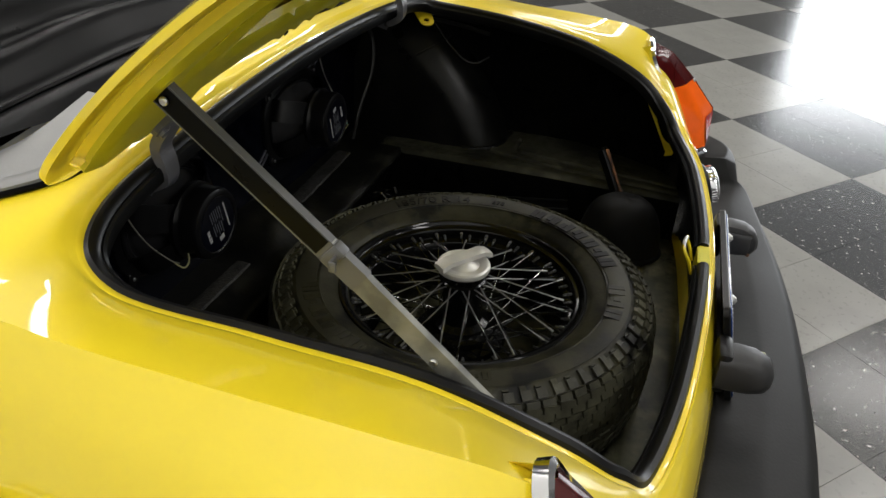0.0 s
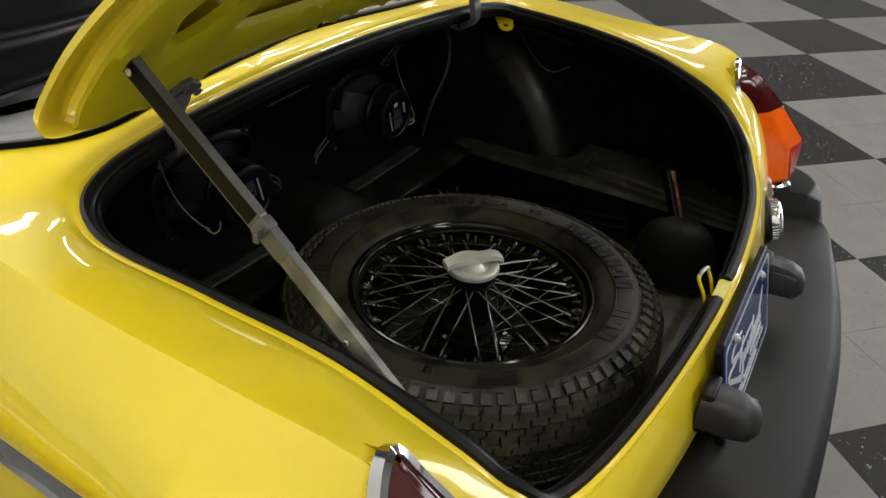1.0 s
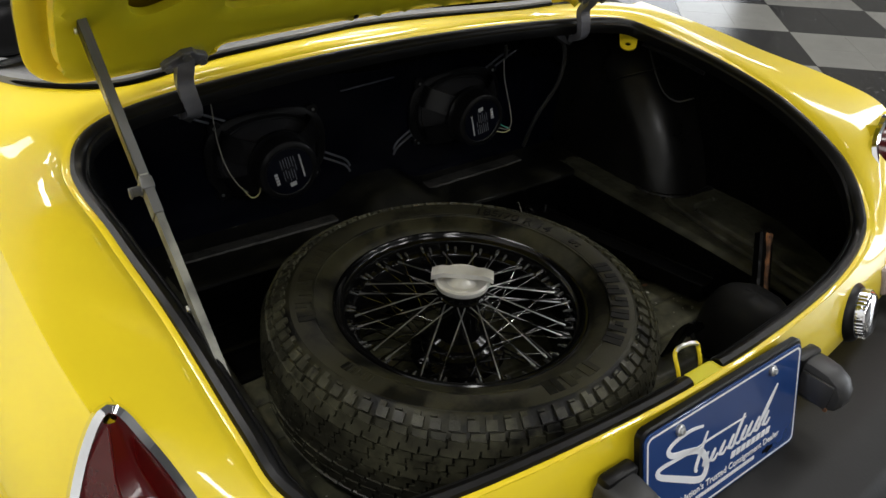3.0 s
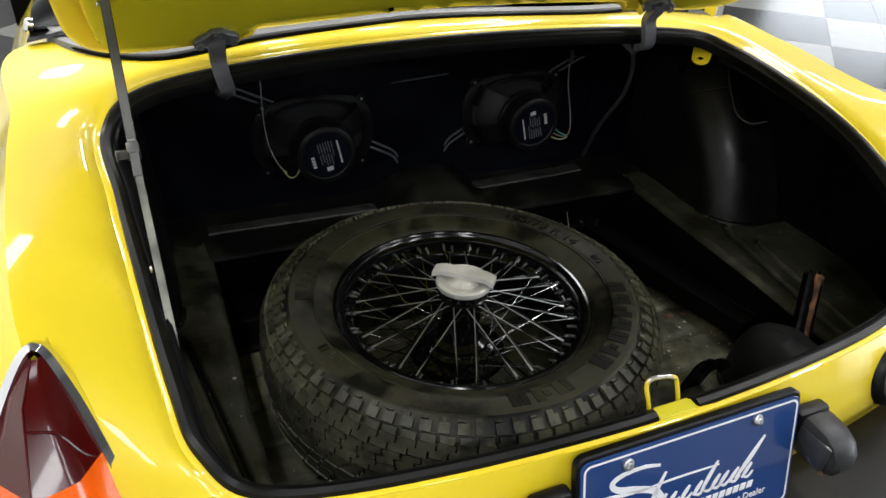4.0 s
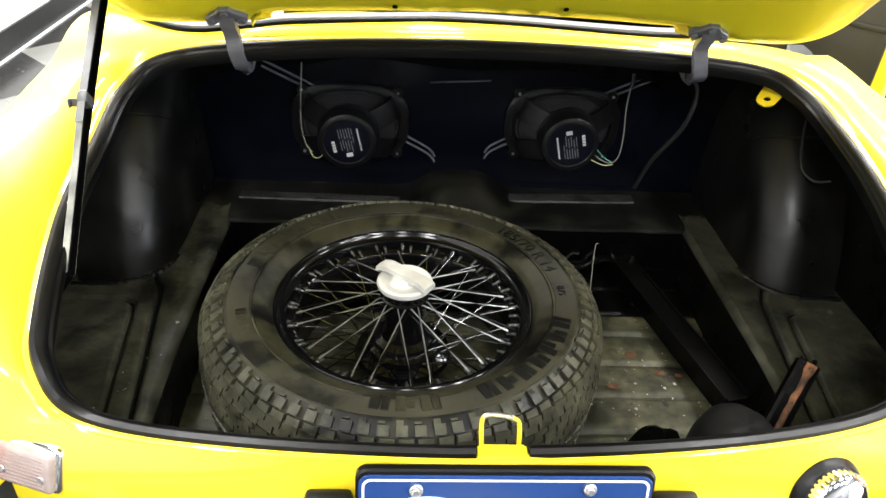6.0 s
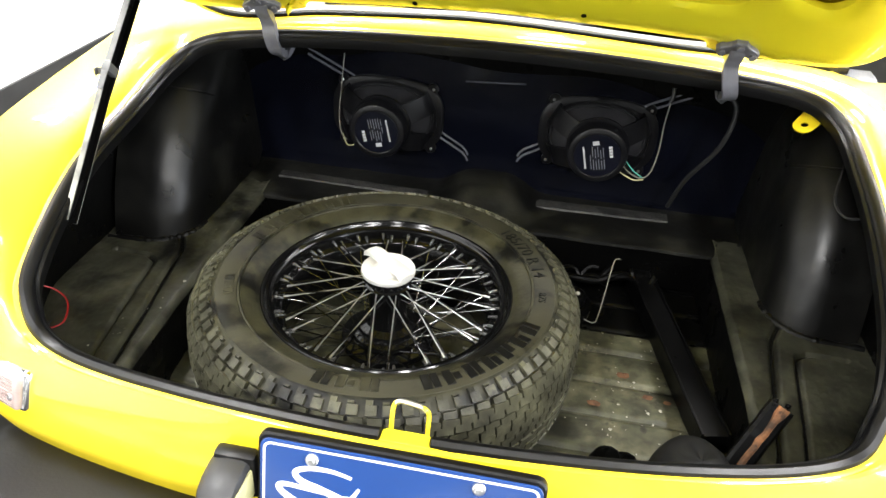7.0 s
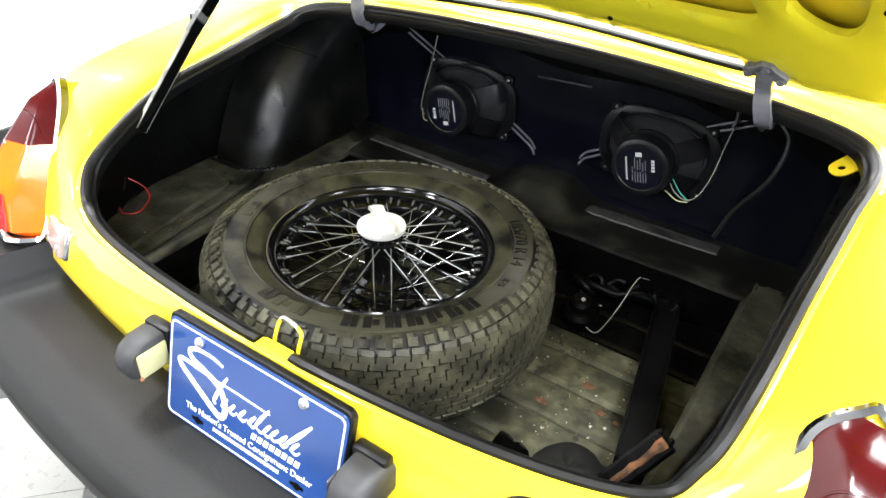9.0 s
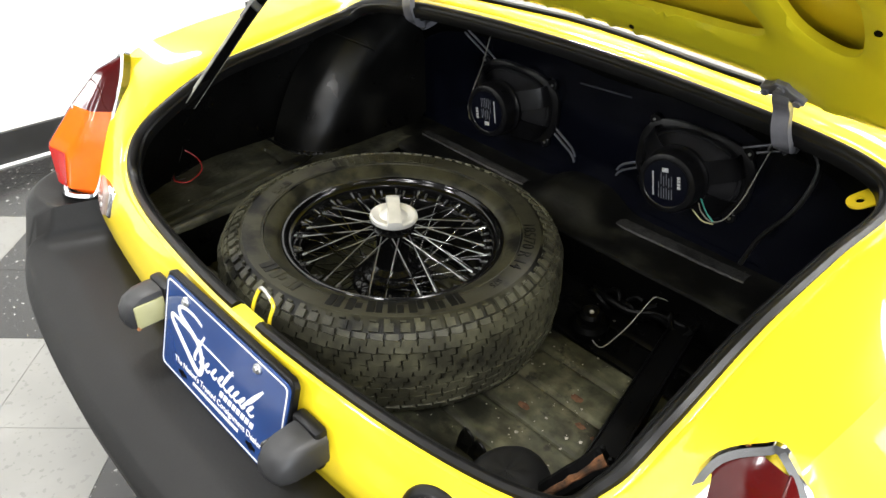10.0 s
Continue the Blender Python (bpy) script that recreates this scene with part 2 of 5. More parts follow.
def part(name, bm, mat, parent, label="", smooth=True, m=None):
    ob = new(name, finish(name, bm, mat, smooth))
    if parent:
        ob.parent = parent
    if m is not None:
        ob.matrix_local = m
    return tagged(ob, label)


def thing(name, label, category, group="", m=None, kind=""):
    ob = new(name)
    ob.empty_display_size = 0.05
    if m is not None:
        ob.matrix_world = m
    return tagged(ob, label, category, group, kind)


def assembly(name, label):
    ob = new(name)
    ob.empty_display_size = 0.05
    ob.parent = car
    return tagged(ob, label)


def solo(name, bm, mat, label, category, group="", kind="", smooth=True, m=None):
    ob = new(name, finish(name, bm, mat, smooth))
    if m is not None:
        ob.matrix_world = m
    return tagged(ob, label, category, group, kind)


def rim_of(pts):
    return [Vector(p) for p in pts]


def catmull(pts, n, closed=False):
    pts = rim_of(pts)
    out, count = [], len(pts)
    for i in range(count if closed else count - 1):
        if closed:
            a, b, c, d = (pts[(i + k - 1) % count] for k in range(4))
        else:
            b, c = pts[i], pts[i + 1]
            a = pts[i - 1] if i else b * 2 - c
            d = pts[i + 2] if i + 2 < count else c * 2 - b
        for k in range(n):
            u = k / n
            out.append(0.5 * (2 * b + (c - a) * u + (2 * a - 5 * b + 4 * c - d) * u * u + (3 * b - a - 3 * c + d) * u ** 3))
    if not closed:
        out.append(pts[-1].copy())
    return out


def loft(rings, closed=True, bm=None):
    bm = bm or bmesh.new()
    rows = [[bm.verts.new(p) for p in r] for r in rings]
    for a, b in zip(rows, rows[1:]):
        n = len(a)
        for i in range(n if closed else n - 1):
            j = (i + 1) % n
            bm.faces.new((a[i], a[j], b[j], b[i]))
    return bm


def box(bm, x0, x1, y0, y1, z0, z1, bevel=0.0, seg=2, m=None):
    made = bmesh.ops.create_cube(bm, size=1)["verts"]
    bmesh.ops.scale(bm, vec=(x1 - x0, y1 - y0, z1 - z0), verts=made)
    bmesh.ops.translate(bm, vec=((x0 + x1) / 2, (y0 + y1) / 2, (z0 + z1) / 2), verts=made)
    if m is not None:
        bmesh.ops.transform(bm, matrix=m, verts=made)
    if bevel:
        edges = list({e for v in made for e in v.link_edges})
        bmesh.ops.bevel(bm, geom=edges, offset=bevel, segments=seg, affect="EDGES", profile=0.5)
    return bm


def tube(bm, pts, radius, sides=8, taper=None):
    pts = rim_of(pts)
    rings = []
    normal = None
    for i, p in enumerate(pts):
        t = (pts[min(i + 1, len(pts) - 1)] - pts[max(i - 1, 0)]).normalized()
        if normal is None:
            normal = t.orthogonal().normalized()
        normal = (normal - t * normal.dot(t)).normalized()
        b = t.cross(normal)
        r = radius if taper is None else radius * taper(i / (len(pts) - 1))
        rings.append([p + (normal * math.cos(a) + b * math.sin(a)) * r for a in (2 * math.pi * k / sides for k in range(sides))])
    rows = [[bm.verts.new(q) for q in r] for r in rings]
    for a, b in zip(rows, rows[1:]):
        for k in range(sides):
            bm.faces.new((a[k], a[(k + 1) % sides], b[(k + 1) % sides], b[k]))
    bm.faces.new(rows[0])
    bm.faces.new(rows[-1][::-1])
    return bm


def sweep(pts, profile, up=Vector((0, 0, 1)), closed=False, caps=True, bm=None):
    """profile: points (side, up) round a closed section."""
    bm = bm or bmesh.new()
    pts = rim_of(pts)
    rows, n = [], len(pts)
    for i, p in enumerate(pts):
        a = pts[(i - 1) % n] if closed else pts[max(i - 1, 0)]
        b = pts[(i + 1) % n] if closed else pts[min(i + 1, n - 1)]
        t = (b - a).normalized()
        side = t.cross(up).normalized()
        top = side.cross(t)
        rows.append([bm.verts.new(p + side * u + top * v) for u, v in profile])
    k = len(profile)
    pairs = list(zip(rows, rows[1:])) + ([(rows[-1], rows[0])] if closed else [])
    for a, b in pairs:
        for i in range(k):
            bm.faces.new((a[i], a[(i + 1) % k], b[(i + 1) % k], b[i]))
    if caps and not closed:
        bm.faces.new(rows[0][::-1])
        bm.faces.new(rows[-1])
    return bm


def revolve(profile, steps, bm=None, closed=False):
    """profile: points (radius, height), about z."""
    rings = [[(r * math.cos(a), r * math.sin(a), z) for a in (2 * math.pi * k / steps for k in range(steps))] for r, z in profile]
    if closed:
        rings.append(rings[0])
    bm = loft([[Vector(p) for p in r] for r in rings], True, bm)
    bmesh.ops.remove_doubles(bm, verts=bm.verts, dist=1e-6)
    return bm


def lettering(text, size, extrude=0.0):
    """The mesh of some words, on z = 0, from x = 0 rightwards."""
    cu = bpy.data.curves.new("words", "FONT")
    cu.body, cu.size, cu.extrude = text, size, extrude
    ob = bpy.data.objects.new("words", cu)
    me = bpy.data.meshes.new_from_object(ob)
    bm = bmesh.new()
    bm.from_mesh(me)
    bpy.data.objects.remove(ob)
    bpy.data.meshes.remove(me)
    return bm


def disc(bm, centre, normal, radius, depth, sides=24, bevel=0.0):
    m = Matrix.Translation(centre) @ Vector(normal).to_track_quat("Z", "Y").to_matrix().to_4x4()
    prof = [(0.0001, 0), (radius, 0), (radius, depth - bevel), (radius - bevel, depth), (0.0001, depth)]
    rings = [[m @ Vector((r * math.cos(a), r * math.sin(a), z)) for a in (2 * math.pi * k / sides for k in range(sides))] for r, z in prof]
    loft(rings, True, bm)
    return bm


def mirrored(ctrl, n, left=None):
    """A closed ring from the controls of its right half, front centre to rear centre; left: the other half, where it differs."""
    full = [Vector(p) for p in ctrl] + [Vector((-p[0], p[1], p[2])) for p in (left or ctrl)[-2:0:-1]]
    ring = catmull(full, n, True)
    for p in ring:
        p.z += p.x * (0.015 - 0.056 * (p.y + 0.2))
    return ring


# ---- the room ----
def room_piece(name, bm, mat, label="", category=""):
    return solo(name, bm, mat, label, category, kind="structure", smooth=False, m=ROOM)


bm = bmesh.new()
box(bm, -2.3, 9.6, -7.0, 10.5, -0.2, -0.004)
room_piece("floor", bm, TILE_LIGHT, "checkered grey and black vinyl tile showroom floor", "floor")
floor = scene.objects["floor"]
# unseen ceiling, its dark tone chosen to cut the fill light
bm = bmesh.new()
box(bm, -2.3, 9.6, -7.0, 10.5, CEILING, CEILING + 0.15)
room_piece("ceiling", bm, CEILPAINT, "unseen showroom ceiling, kept dark to limit fill light", "ceiling")
bm = bmesh.new()
box(bm, -2.3, -2.12, -7.0, 10.5, 0.0, CEILING)
room_piece("wall_west", bm, WALLWHITE, "bright white painted wall", "wall")
bm = bmesh.new()
box(bm, -2.12, -2.105, -7.0, 10.5, 0.0, 0.125, 0.003)
room_piece("baseboard", bm, BASEBLACK, "black rubber baseboard along white wall", "baseboard")
bm = bmesh.new()
box(bm, -2.105, -2.088, -7.0, 10.5, 0.0, 0.007, 0.002)
room_piece("trim", bm, WALLWHITE, "thin pale strip at the foot of the baseboard", "trim")
# unseen end walls, added in grey to hold the fill light down
bm = bmesh.new()
box(bm, -2.12, 9.6, 10.5, 10.65, 0, CEILING)
room_piece("wall_north", bm, WALLGREY, "unseen showroom wall, kept grey to limit fill light", "wall")
bm = bmesh.new()
box(bm, -2.12, 9.6, -7.15, -7.0, 0, CEILING)
room_piece("wall_south", bm, WALLGREY, "unseen showroom wall, kept grey to limit fill light", "wall")
bm = bmesh.new()
for y0, y1, z0, z1 in ((-7, -6.5, 0, CEILING), (-1.9, 5.0, 0, CEILING), (9.0, 10.5, 0, CEILING), (-6.5, -1.9, 0, 0.2), (-6.5, -1.9, 2.5, CEILING), (5.0, 9.0, 0, 0.2), (5.0, 9.0, 2.5, CEILING)):
    box(bm, 9.4, 9.6, y0, y1, z0, z1)
room_piece("wall_east", bm, WALLGREY, "grey wall with two wide bright openings", "wall")


# ---- the car ----
car = thing("car", "bright yellow two-seat roadster with its boot lid open", "car")

# controls of the right half, front centre to rear centre
R0 = [(0, .334, .852), (.273, .332, .852), (.490, .319, .841), (.552, .259, .823), (.543, .093, .805), (.530, -.060, .774), (.519, -.186, .720), (.503, -.250, .664), (.458, -.287, .624), (.281, -.327, .620), (0, -.344, .621)]
R0L = [(0, .334, .852), (.285, .319, .841), (.500, .303, .815), (.563, .248, .779), (.553, .087, .763), (.539, -.068, .749), (.524, -.198, .704), (.510, -.256, .665), (.459, -.289, .621), (.285, -.324, .619), (0, -.344, .621)]
R1 = [(0, .351, .864), (.274, .350, .864), (.495, .335, .853), (.569, .263, .835), (.561, .092, .814), (.547, -.062, .779), (.536, -.188, .723), (.518, -.261, .667), (.464, -.303, .627), (.283, -.344, .623), (0, -.361, .624)]
R1L = [(0, .351, .864), (.286, .336, .853), (.504, .320, .827), (.580, .252, .791), (.571, .086, .772), (.556, -.070, .754), (.541, -.201, .707), (.524, -.267, .668), (.464, -.306, .624), (.287, -.341, .622), (0, -.361, .624)]
R3 = [(0, .412, .872), (.300, .396, .872), (.625, .440, .862), (.674, .250, .837), (.672, .085, .817), (.662, -.070, .804), (.646, -.185, .781), (.616, -.258, .701), (.558, -.314, .606), (.290, -.358, .593), (0, -.372, .590)]
R3L = [(0, .412, .872), (.300, .393, .866), (.662, .462, .840), (.676, .250, .816), (.672, .085, .808), (.662, -.070, .799), (.646, -.185, .779), (.616, -.258, .701), (.558, -.314, .606), (.290, -.358, .593), (0, -.372, .590)]
R4 = [(0, .500, .856), (.300, .497, .852), (.705, .470, .765), (.730, .250, .742), (.737, .085, .737), (.735, -.070, .732), (.710, -.190, .705), (.660, -.274, .625), (.585, -.326, .552), (.290, -.374, .530), (0, -.389, .530)]
R4L = R4[:2] + [(.716, .490, .765), (.716, .250, .742), (.724, .085, .737)] + R4[5:]
R5 = [(0, .510, .780), (.300, .508, .780), (.752, .470, .580), (.765, .250, .570), (.768, .085, .570), (.762, -.070, .570), (.735, -.195, .560), (.660, -.266, .520), (.578, -.308, .480), (.290, -.356, .465), (0, -.366, .465)]
R6 = [(0, .510, .420), (.300, .508, .420), (.735, .470, .330), (.745, .250, .330), (.748, .085, .330), (.742, -.070, .330), (.710, -.190, .340), (.660, -.260, .350), (.590, -.300, .360), (.290, -.340, .370), (0, -.350, .370)]


def between(a, b, f, lift=0.0):
    return [tuple(Vector(p).lerp(Vector(q), f) + Vector((0, 0, lift))) for p, q in zip(a, b)]


NR = 10


def column_set(r0, r1, r3, r4):
    return [r0, between(r0, r1, 0.55, 0.003), between(r0, r1, 0.9, 0.001), r1, between(r1, r3, 0.05, 0.0035), between(r1, r3, 0.15, 0.007), between(r1, r3, 0.5, 0.009), between(r1, r3, 0.9, 0.002), r3, between(r3, r4, 0.15, 0.001), between(r3, r4, 0.5, 0.008), r4, between(r4, R5, 0.5, 0.0), R5, R6]


bm = loft([mirrored(c, NR, cl) for c, cl in zip(column_set(R0, R1, R3, R4), column_set(R0L, R1L, R3L, R4L))])
bm.verts.ensure_lookup_table()
ring_size = len(bm.verts) // 15
soft = [v for k in range(6, 11) for v in list(bm.verts)[k * ring_size:(k + 1) * ring_size] if not (k == 8 and abs(v.co.x) > .60 and -.2 < v.co.y < (.52 if v.co.x < 0 else .40))]
for _ in range(10):
    bmesh.ops.smooth_vert(bm, verts=soft, factor=.5, use_axis_x=True, use_axis_y=True, use_axis_z=True)
body = part("body_shell", bm, YELLOW, car, "glossy yellow rear bodywork round the boot")

# side panels running forward beside the cockpit
for s in (-1, 1):
    sect = [(.585, .80), (.590, .848), (.625, .838), (.655, .815), (.690, .775), (.730, .72), (.765, .57), (.745, .33)]
    rings = []
    for i in range(15):
        y = .445 + i * .042
        rings.append([Vector((s * (x + 0.012 * math.sin(i / 14 * 1.5)), y, z + s * x * (0.008 - 0.042 * (min(y, .4) + 0.2)) - .006 + .012 * i / 14)) for x, z in sect])
    part("rear_wing", loft(rings, False), YELLOW, car, "yellow wing beside the cockpit")
    # chrome side moulding
    pts = [(s * (.772 if s > 0 else .758) - s * max(0, -.1 - y) * .35, y, .668) for y in [1.0 - 0.06 * k for k in range(20)]]
    prof = [(-.006, -.011), (.004, -.009), (.007, 0), (.004, .009), (-.006, .011)]
    part("side_moulding", sweep(pts, prof), CHROME, car, "chrome side moulding")

# boot interior, from the opening outwards and down
L1, L1L = [[(x, y, z - .020) for x, y, z in r] for r in (R0, R0L)]
L2, L2L = [[(x * 1.015, y + (.012 if y > 0 else -.008), z - .024) for x, y, z in r] for r in (R0, R0L)]
L3 = [(0, .46, .835), (.282, .46, .83), (.55, .43, .80), (.63, .25, .792), (.64, .085, .782), (.632, -.065, .768), (.60, -.18, .705), (.565, -.255, .64), (.525, -.305, .595), (.287, -.350, .585), (0, -.362, .58)]
L4 = [(0, .486, .70), (.282, .486, .70), (.585, .46, .66), (.655, .25, .65), (.66, .085, .65), (.655, -.065, .65), (.61, -.18, .60), (.575, -.26, .56), (.535, -.31, .53), (.287, -.354, .51), (0, -.364, .51)]
L5 = [(0, .486, .40), (.282, .486, .40), (.585, .46, .40), (.655, .25, .40), (.66, .085, .40), (.655, -.065, .40), (.61, -.18, .40), (.575, -.255, .40), (.535, -.305, .40), (.287, -.350, .40), (0, -.360, .40)]
part("boot_lining", loft([mirrored(c, NR, cl) for c, cl in ((L1, L1L), (L2, L2L), (L3, L3), (L4, L4), (L5, L5))]), BLACK_PAINT, car, "black painted inside of the boot")

# bulkhead with pressed ribs
bm = bmesh.new()
box(bm, -.62, .62, .474, .486, .40, .84)
bulkhead = part("bulkhead", bm, BLACK_BULK, car, "black painted bulkhead", smooth=False)
# ribs and seam are much paler than the bulkhead behind them
for s in (-1, 1):
    for d in (0, .013):
        bm = bmesh.new()
        low = .0 if s > 0 else -.012
        tube(bm, catmull([(s * .392, .473, .780 + low - d), (s * .271, .473, .720 + low - d), (s * .089, .473, .620 + low - d), (s * .060, .473, .601 + low - d), (s * .052, .473, .588 + low - d)], 4), .0026, 8)
        part("pressed_rib", bm, RIBPAINT, bulkhead)
bm = bmesh.new()
tube(bm, [(-.067, .473, .735), (.052, .473, .743)], .0018, 6)
part("seam_line", bm, RIBPAINT, bulkhead)

# floor pan with shallow ribs
rings = []
for i in range(225):
    y = -.365 + i * .00375
    row = []
    for j in range(45):
        x = -.47 + j * .94 / 44
        g = ((y + .31) % .078) - .039
        z = .401 - .005 * math.exp(-(g / .005) ** 2) + .0015 * noise.noise((x * 9, y * 9, 0))
        row.append(Vector((x, y, z)))
    rings.append(row)
# ahead of this row the floor is near-black and slightly lower
FLOOR_END = 143
part("boot_floor", loft(rings[:FLOOR_END + 1], False), BOOT_FLOOR, car, "dirty black ribbed boot floor with rust spots")
part("floor_well", loft([[Vector((p.x, p.y, p.z - min(.012, .004 * (k + 1)))) for p in row] for k, row in enumerate(rings[FLOOR_END:])], False), BLACK_PAINT, car, "near-black well in front of the boot floor")
# raised ledges on both sides, with two pressed channels each
CHANNEL_A = [(.60, .20), (.556, .178), (.538, .150), (.512, .095), (.503, .035), (.484, -.085), (.472, -.17), (.450, -.36)]
CHANNEL_B = [(.62, .068), (.560, .066), (.543, .056), (.537, .030), (.526, -.050), (.510, -.155), (.478, -.36)]


def rear_limit(x):
    """The boot's rear wall at a distance from the middle."""
    pts = ((0, -.360), (.287, -.350), (.535, -.305), (.575, -.255), (.61, -.18), (.655, -.065), (.70, .1))
    x = abs(x)
    for (ax, ay), (bx, by) in zip(pts, pts[1:]):
        if x <= bx:
            return ay + (by - ay) * (x - ax) / (bx - ax)
    return pts[-1][1]


def off_line(x, y, pts):
    """Distance from a line of points, and the side on which the place lies."""
    best = (9.0, 1)
    for (ax, ay), (bx, by) in zip(pts, pts[1:]):
        dx, dy = bx - ax, by - ay
        u = min(1, max(0, ((x - ax) * dx + (y - ay) * dy) / (dx * dx + dy * dy)))
        d = math.hypot(x - ax - dx * u, y - ay - dy * u)
        best = min(best, (d, 1 if dx * (y - ay) - dy * (x - ax) > 0 else -1))
    return best


def arch_place(s, x, k, a):
    """A place on the wheel arch of side s: across at x, k metres inside the crown, at the angle a up from its foot."""
    z = .26 + (.57 + k) * math.sin(a)
    return Vector((s * (x + .07 * max(0, z - .50)), .505 - (.44 + k) * math.cos(a), z))


for s in (-1, 1):
    rings, sides = [], []
    for i in range(282):
        y = -.362 + i * .0030
        edge = .447 - .014 * max(0, (-.05 - y) / .3)
        sides.append([Vector((s * (edge - .004), y, .395)), Vector((s * (edge - .003), y, .44)), Vector((s * (edge - .002), y, .478)), Vector((s * edge, y, .493))])
        row = [Vector((s * edge, y, .493)), Vector((s * (edge + .002), y, .498)), Vector((s * (edge + .006), y, .5015))]
        for j in range(96):
            x = edge + .010 + j * .0022
            da, sa = off_line(x, y, CHANNEL_A)
            db, sb = off_line(x, y, CHANNEL_B)
            dent = -.014 * math.exp(-(da / .0044) ** 2) - .011 * math.exp(-(db / .0036) ** 2)
            row.append(Vector((s * x, y, .504 + dent + .0016 * noise.noise((x * 30, y * 25, s)) + .0006 * noise.noise((x * 120, y * 120, s)))))
        rings.append(row)
    for row in rings + sides:
        for p in row:
            p.y = max(p.y, rear_limit(p.x))
    part("boot_ledge", loft(rings, False), LEDGE, car, "dusty black side ledge with pressed channels")
    part("ledge_side", loft(sides, False), BLACK_PAINT, car, "near-black side of the ledge")
    # inner wheel arch, a tall rounded housing
    turn = [(.645, 0), (.622, 0), (.60, 0)] + [(.595 - .085 * math.sin(f * math.pi / 24), -.080 * (1 - math.cos(f * math.pi / 24))) for f in range(1, 13)] + [(.509, -.14), (.508, -.30)]
    rings = [[arch_place(s, x, k, .30 + 1.27 * i / 48) for x, k in turn] for i in range(49)]
    arch = part("wheel_arch", loft(rings, False), ARCH, car, "black painted inner wheel arch")
    # the ridge where two pressings of the arch meet
    bm = bmesh.new()
    tube(bm, [arch_place(s, x, k + .0012, .99 - .10 * k / .08) for x, k in turn[2:13]], .0022, 6)
    part("arch_ridge", bm, ARCH, arch, "raised ridge across the arch")
# black tubes give the channels their groove shade; a bead lines each arch foot
for s in (-1, 1):
    for line, r in ((CHANNEL_A[1:], .0036), (CHANNEL_B[1:], .0026)):
        pts = catmull([(s * x, max(y, rear_limit(x) + .004), .4945) for x, y in line], 8)
        bm = bmesh.new()
        tube(bm, pts, r, 7, lambda u: 1 + .25 * noise.noise((u * 40, s, r * 900)))
        part("seam_sealant", bm, SEAM_BLACK, car, "black line standing for shade in a pressed channel")
    foot = []
    for f in range(0, 17):
        x, k = .595 - .085 * math.sin(f * math.pi / 32), -.080 * (1 - math.cos(f * math.pi / 32))
        p = arch_place(s, x, k, math.asin(.245 / (.57 + k)))
        foot.append((p.x, p.y - .002, .5035))
    foot = [(s * .655, foot[0][1] - .004, .5035), (s * .625, foot[0][1] - .002, .5035)] + foot
    bm = bmesh.new()
    tube(bm, catmull(foot, 4), .0058, 8, lambda u: 1 + .55 * noise.noise((u * 22, s, 4)))
    part("arch_sealant", bm, SEAM_BLACK, car, "rough black bead at the foot of the arch")
# front shelf over the axle, with a hump and grey strips
rings = []
for i in range(61):
    x = -.53 + i * 1.06 / 60
    h = .040 * math.exp(-(x / .085) ** 4)
    rings.append([Vector((x, y, z + .0015 * noise.noise((x * 20, y * 20, 5)))) for y, z in ((.3238, .494), (.3255, .499), (.330, .5015), (.345, .503), (.375, .504 + h * .5), (.395, .505 + h * .9), (.42, .505 + h), (.45, .506 + h), (.48, .508 + h))])
front = [[Vector((-.53 + i * 1.06 / 60, y, z)) for y, z in ((.352, .395), (.338, .460), (.327, .486), (.324, .494))] for i in range(61)]
part("shelf_front", loft(front, False), BLACK_PAINT, car, "near-black front of the shelf")
part("axle_shelf", loft(rings, False), SHELF, car, "black shelf over the axle with a rounded hump")
for x0, x1, y0, y1, lean in ((.098, .372, .412, .448, 2.0), (-.445, -.122, .398, .428, -1.0)):
    bm = bmesh.new()
    rows = []
    for k in range(40):
        x = x0 + (x1 - x0) * k / 39
        rag = [.0022 * noise.noise((x * 60, q, 2)) for q in range(3)]
        y = (x - x0) * math.tan(radians(lean))
        rows.append([Vector((x, y + y0 + rag[0], .504)), Vector((x, y + y0 + .003 + rag[0], .5085)), Vector((x, y + (y0 + y1) / 2, .5095 + rag[2] * .3)), Vector((x, y + y1 - .003 + rag[1], .5085)), Vector((x, y + y1 + rag[1], .504))])
    part("deadener_strip", loft(rows, False, bm), TAR, car, "rough grey strip of sound deadener")

# rubber seal, open at the latch
ring = mirrored(R0, 12, R0L)
centre = len(ring) // 2
chain = ring[centre + 1:] + ring[:centre]
chain = [p for p in chain if not (abs(p.x) < .026 and p.y < 0)]
chain = [Vector((-.030, -.3430, .6208))] + [p for p in chain if not (abs(p.x) < .031 and p.y < 0)] + [Vector((.028, -.3430, .6208))]
prof = [(-.009, -.022), (.010, -.018), (.0125, -.007), (.012, -.001), (.009, .002), (.0075, .001), (.006, .0055), (.002, .0095), (-.003, .0108), (-.009, .0085), (-.0125, .002), (-.012, -.010)]
part("boot_seal", sweep(chain, prof), SEAL, car, "black rubber boot seal with a bulb")


# ---- boot lid, raised on its strut ----
from mathutils.geometry import delaunay_2d_cdt

OPEN = 53.0


def lid_height(x, y):
    """The closed lid's skin over its front edge, y running rearwards from 0."""
    return .004 - .03 * y - .42 * y * y - .13 * y ** 4 * 3 - .10 * x * x


LID = pose(0, .352, .893) @ Matrix.Rotation(radians(-OPEN), 4, "X")


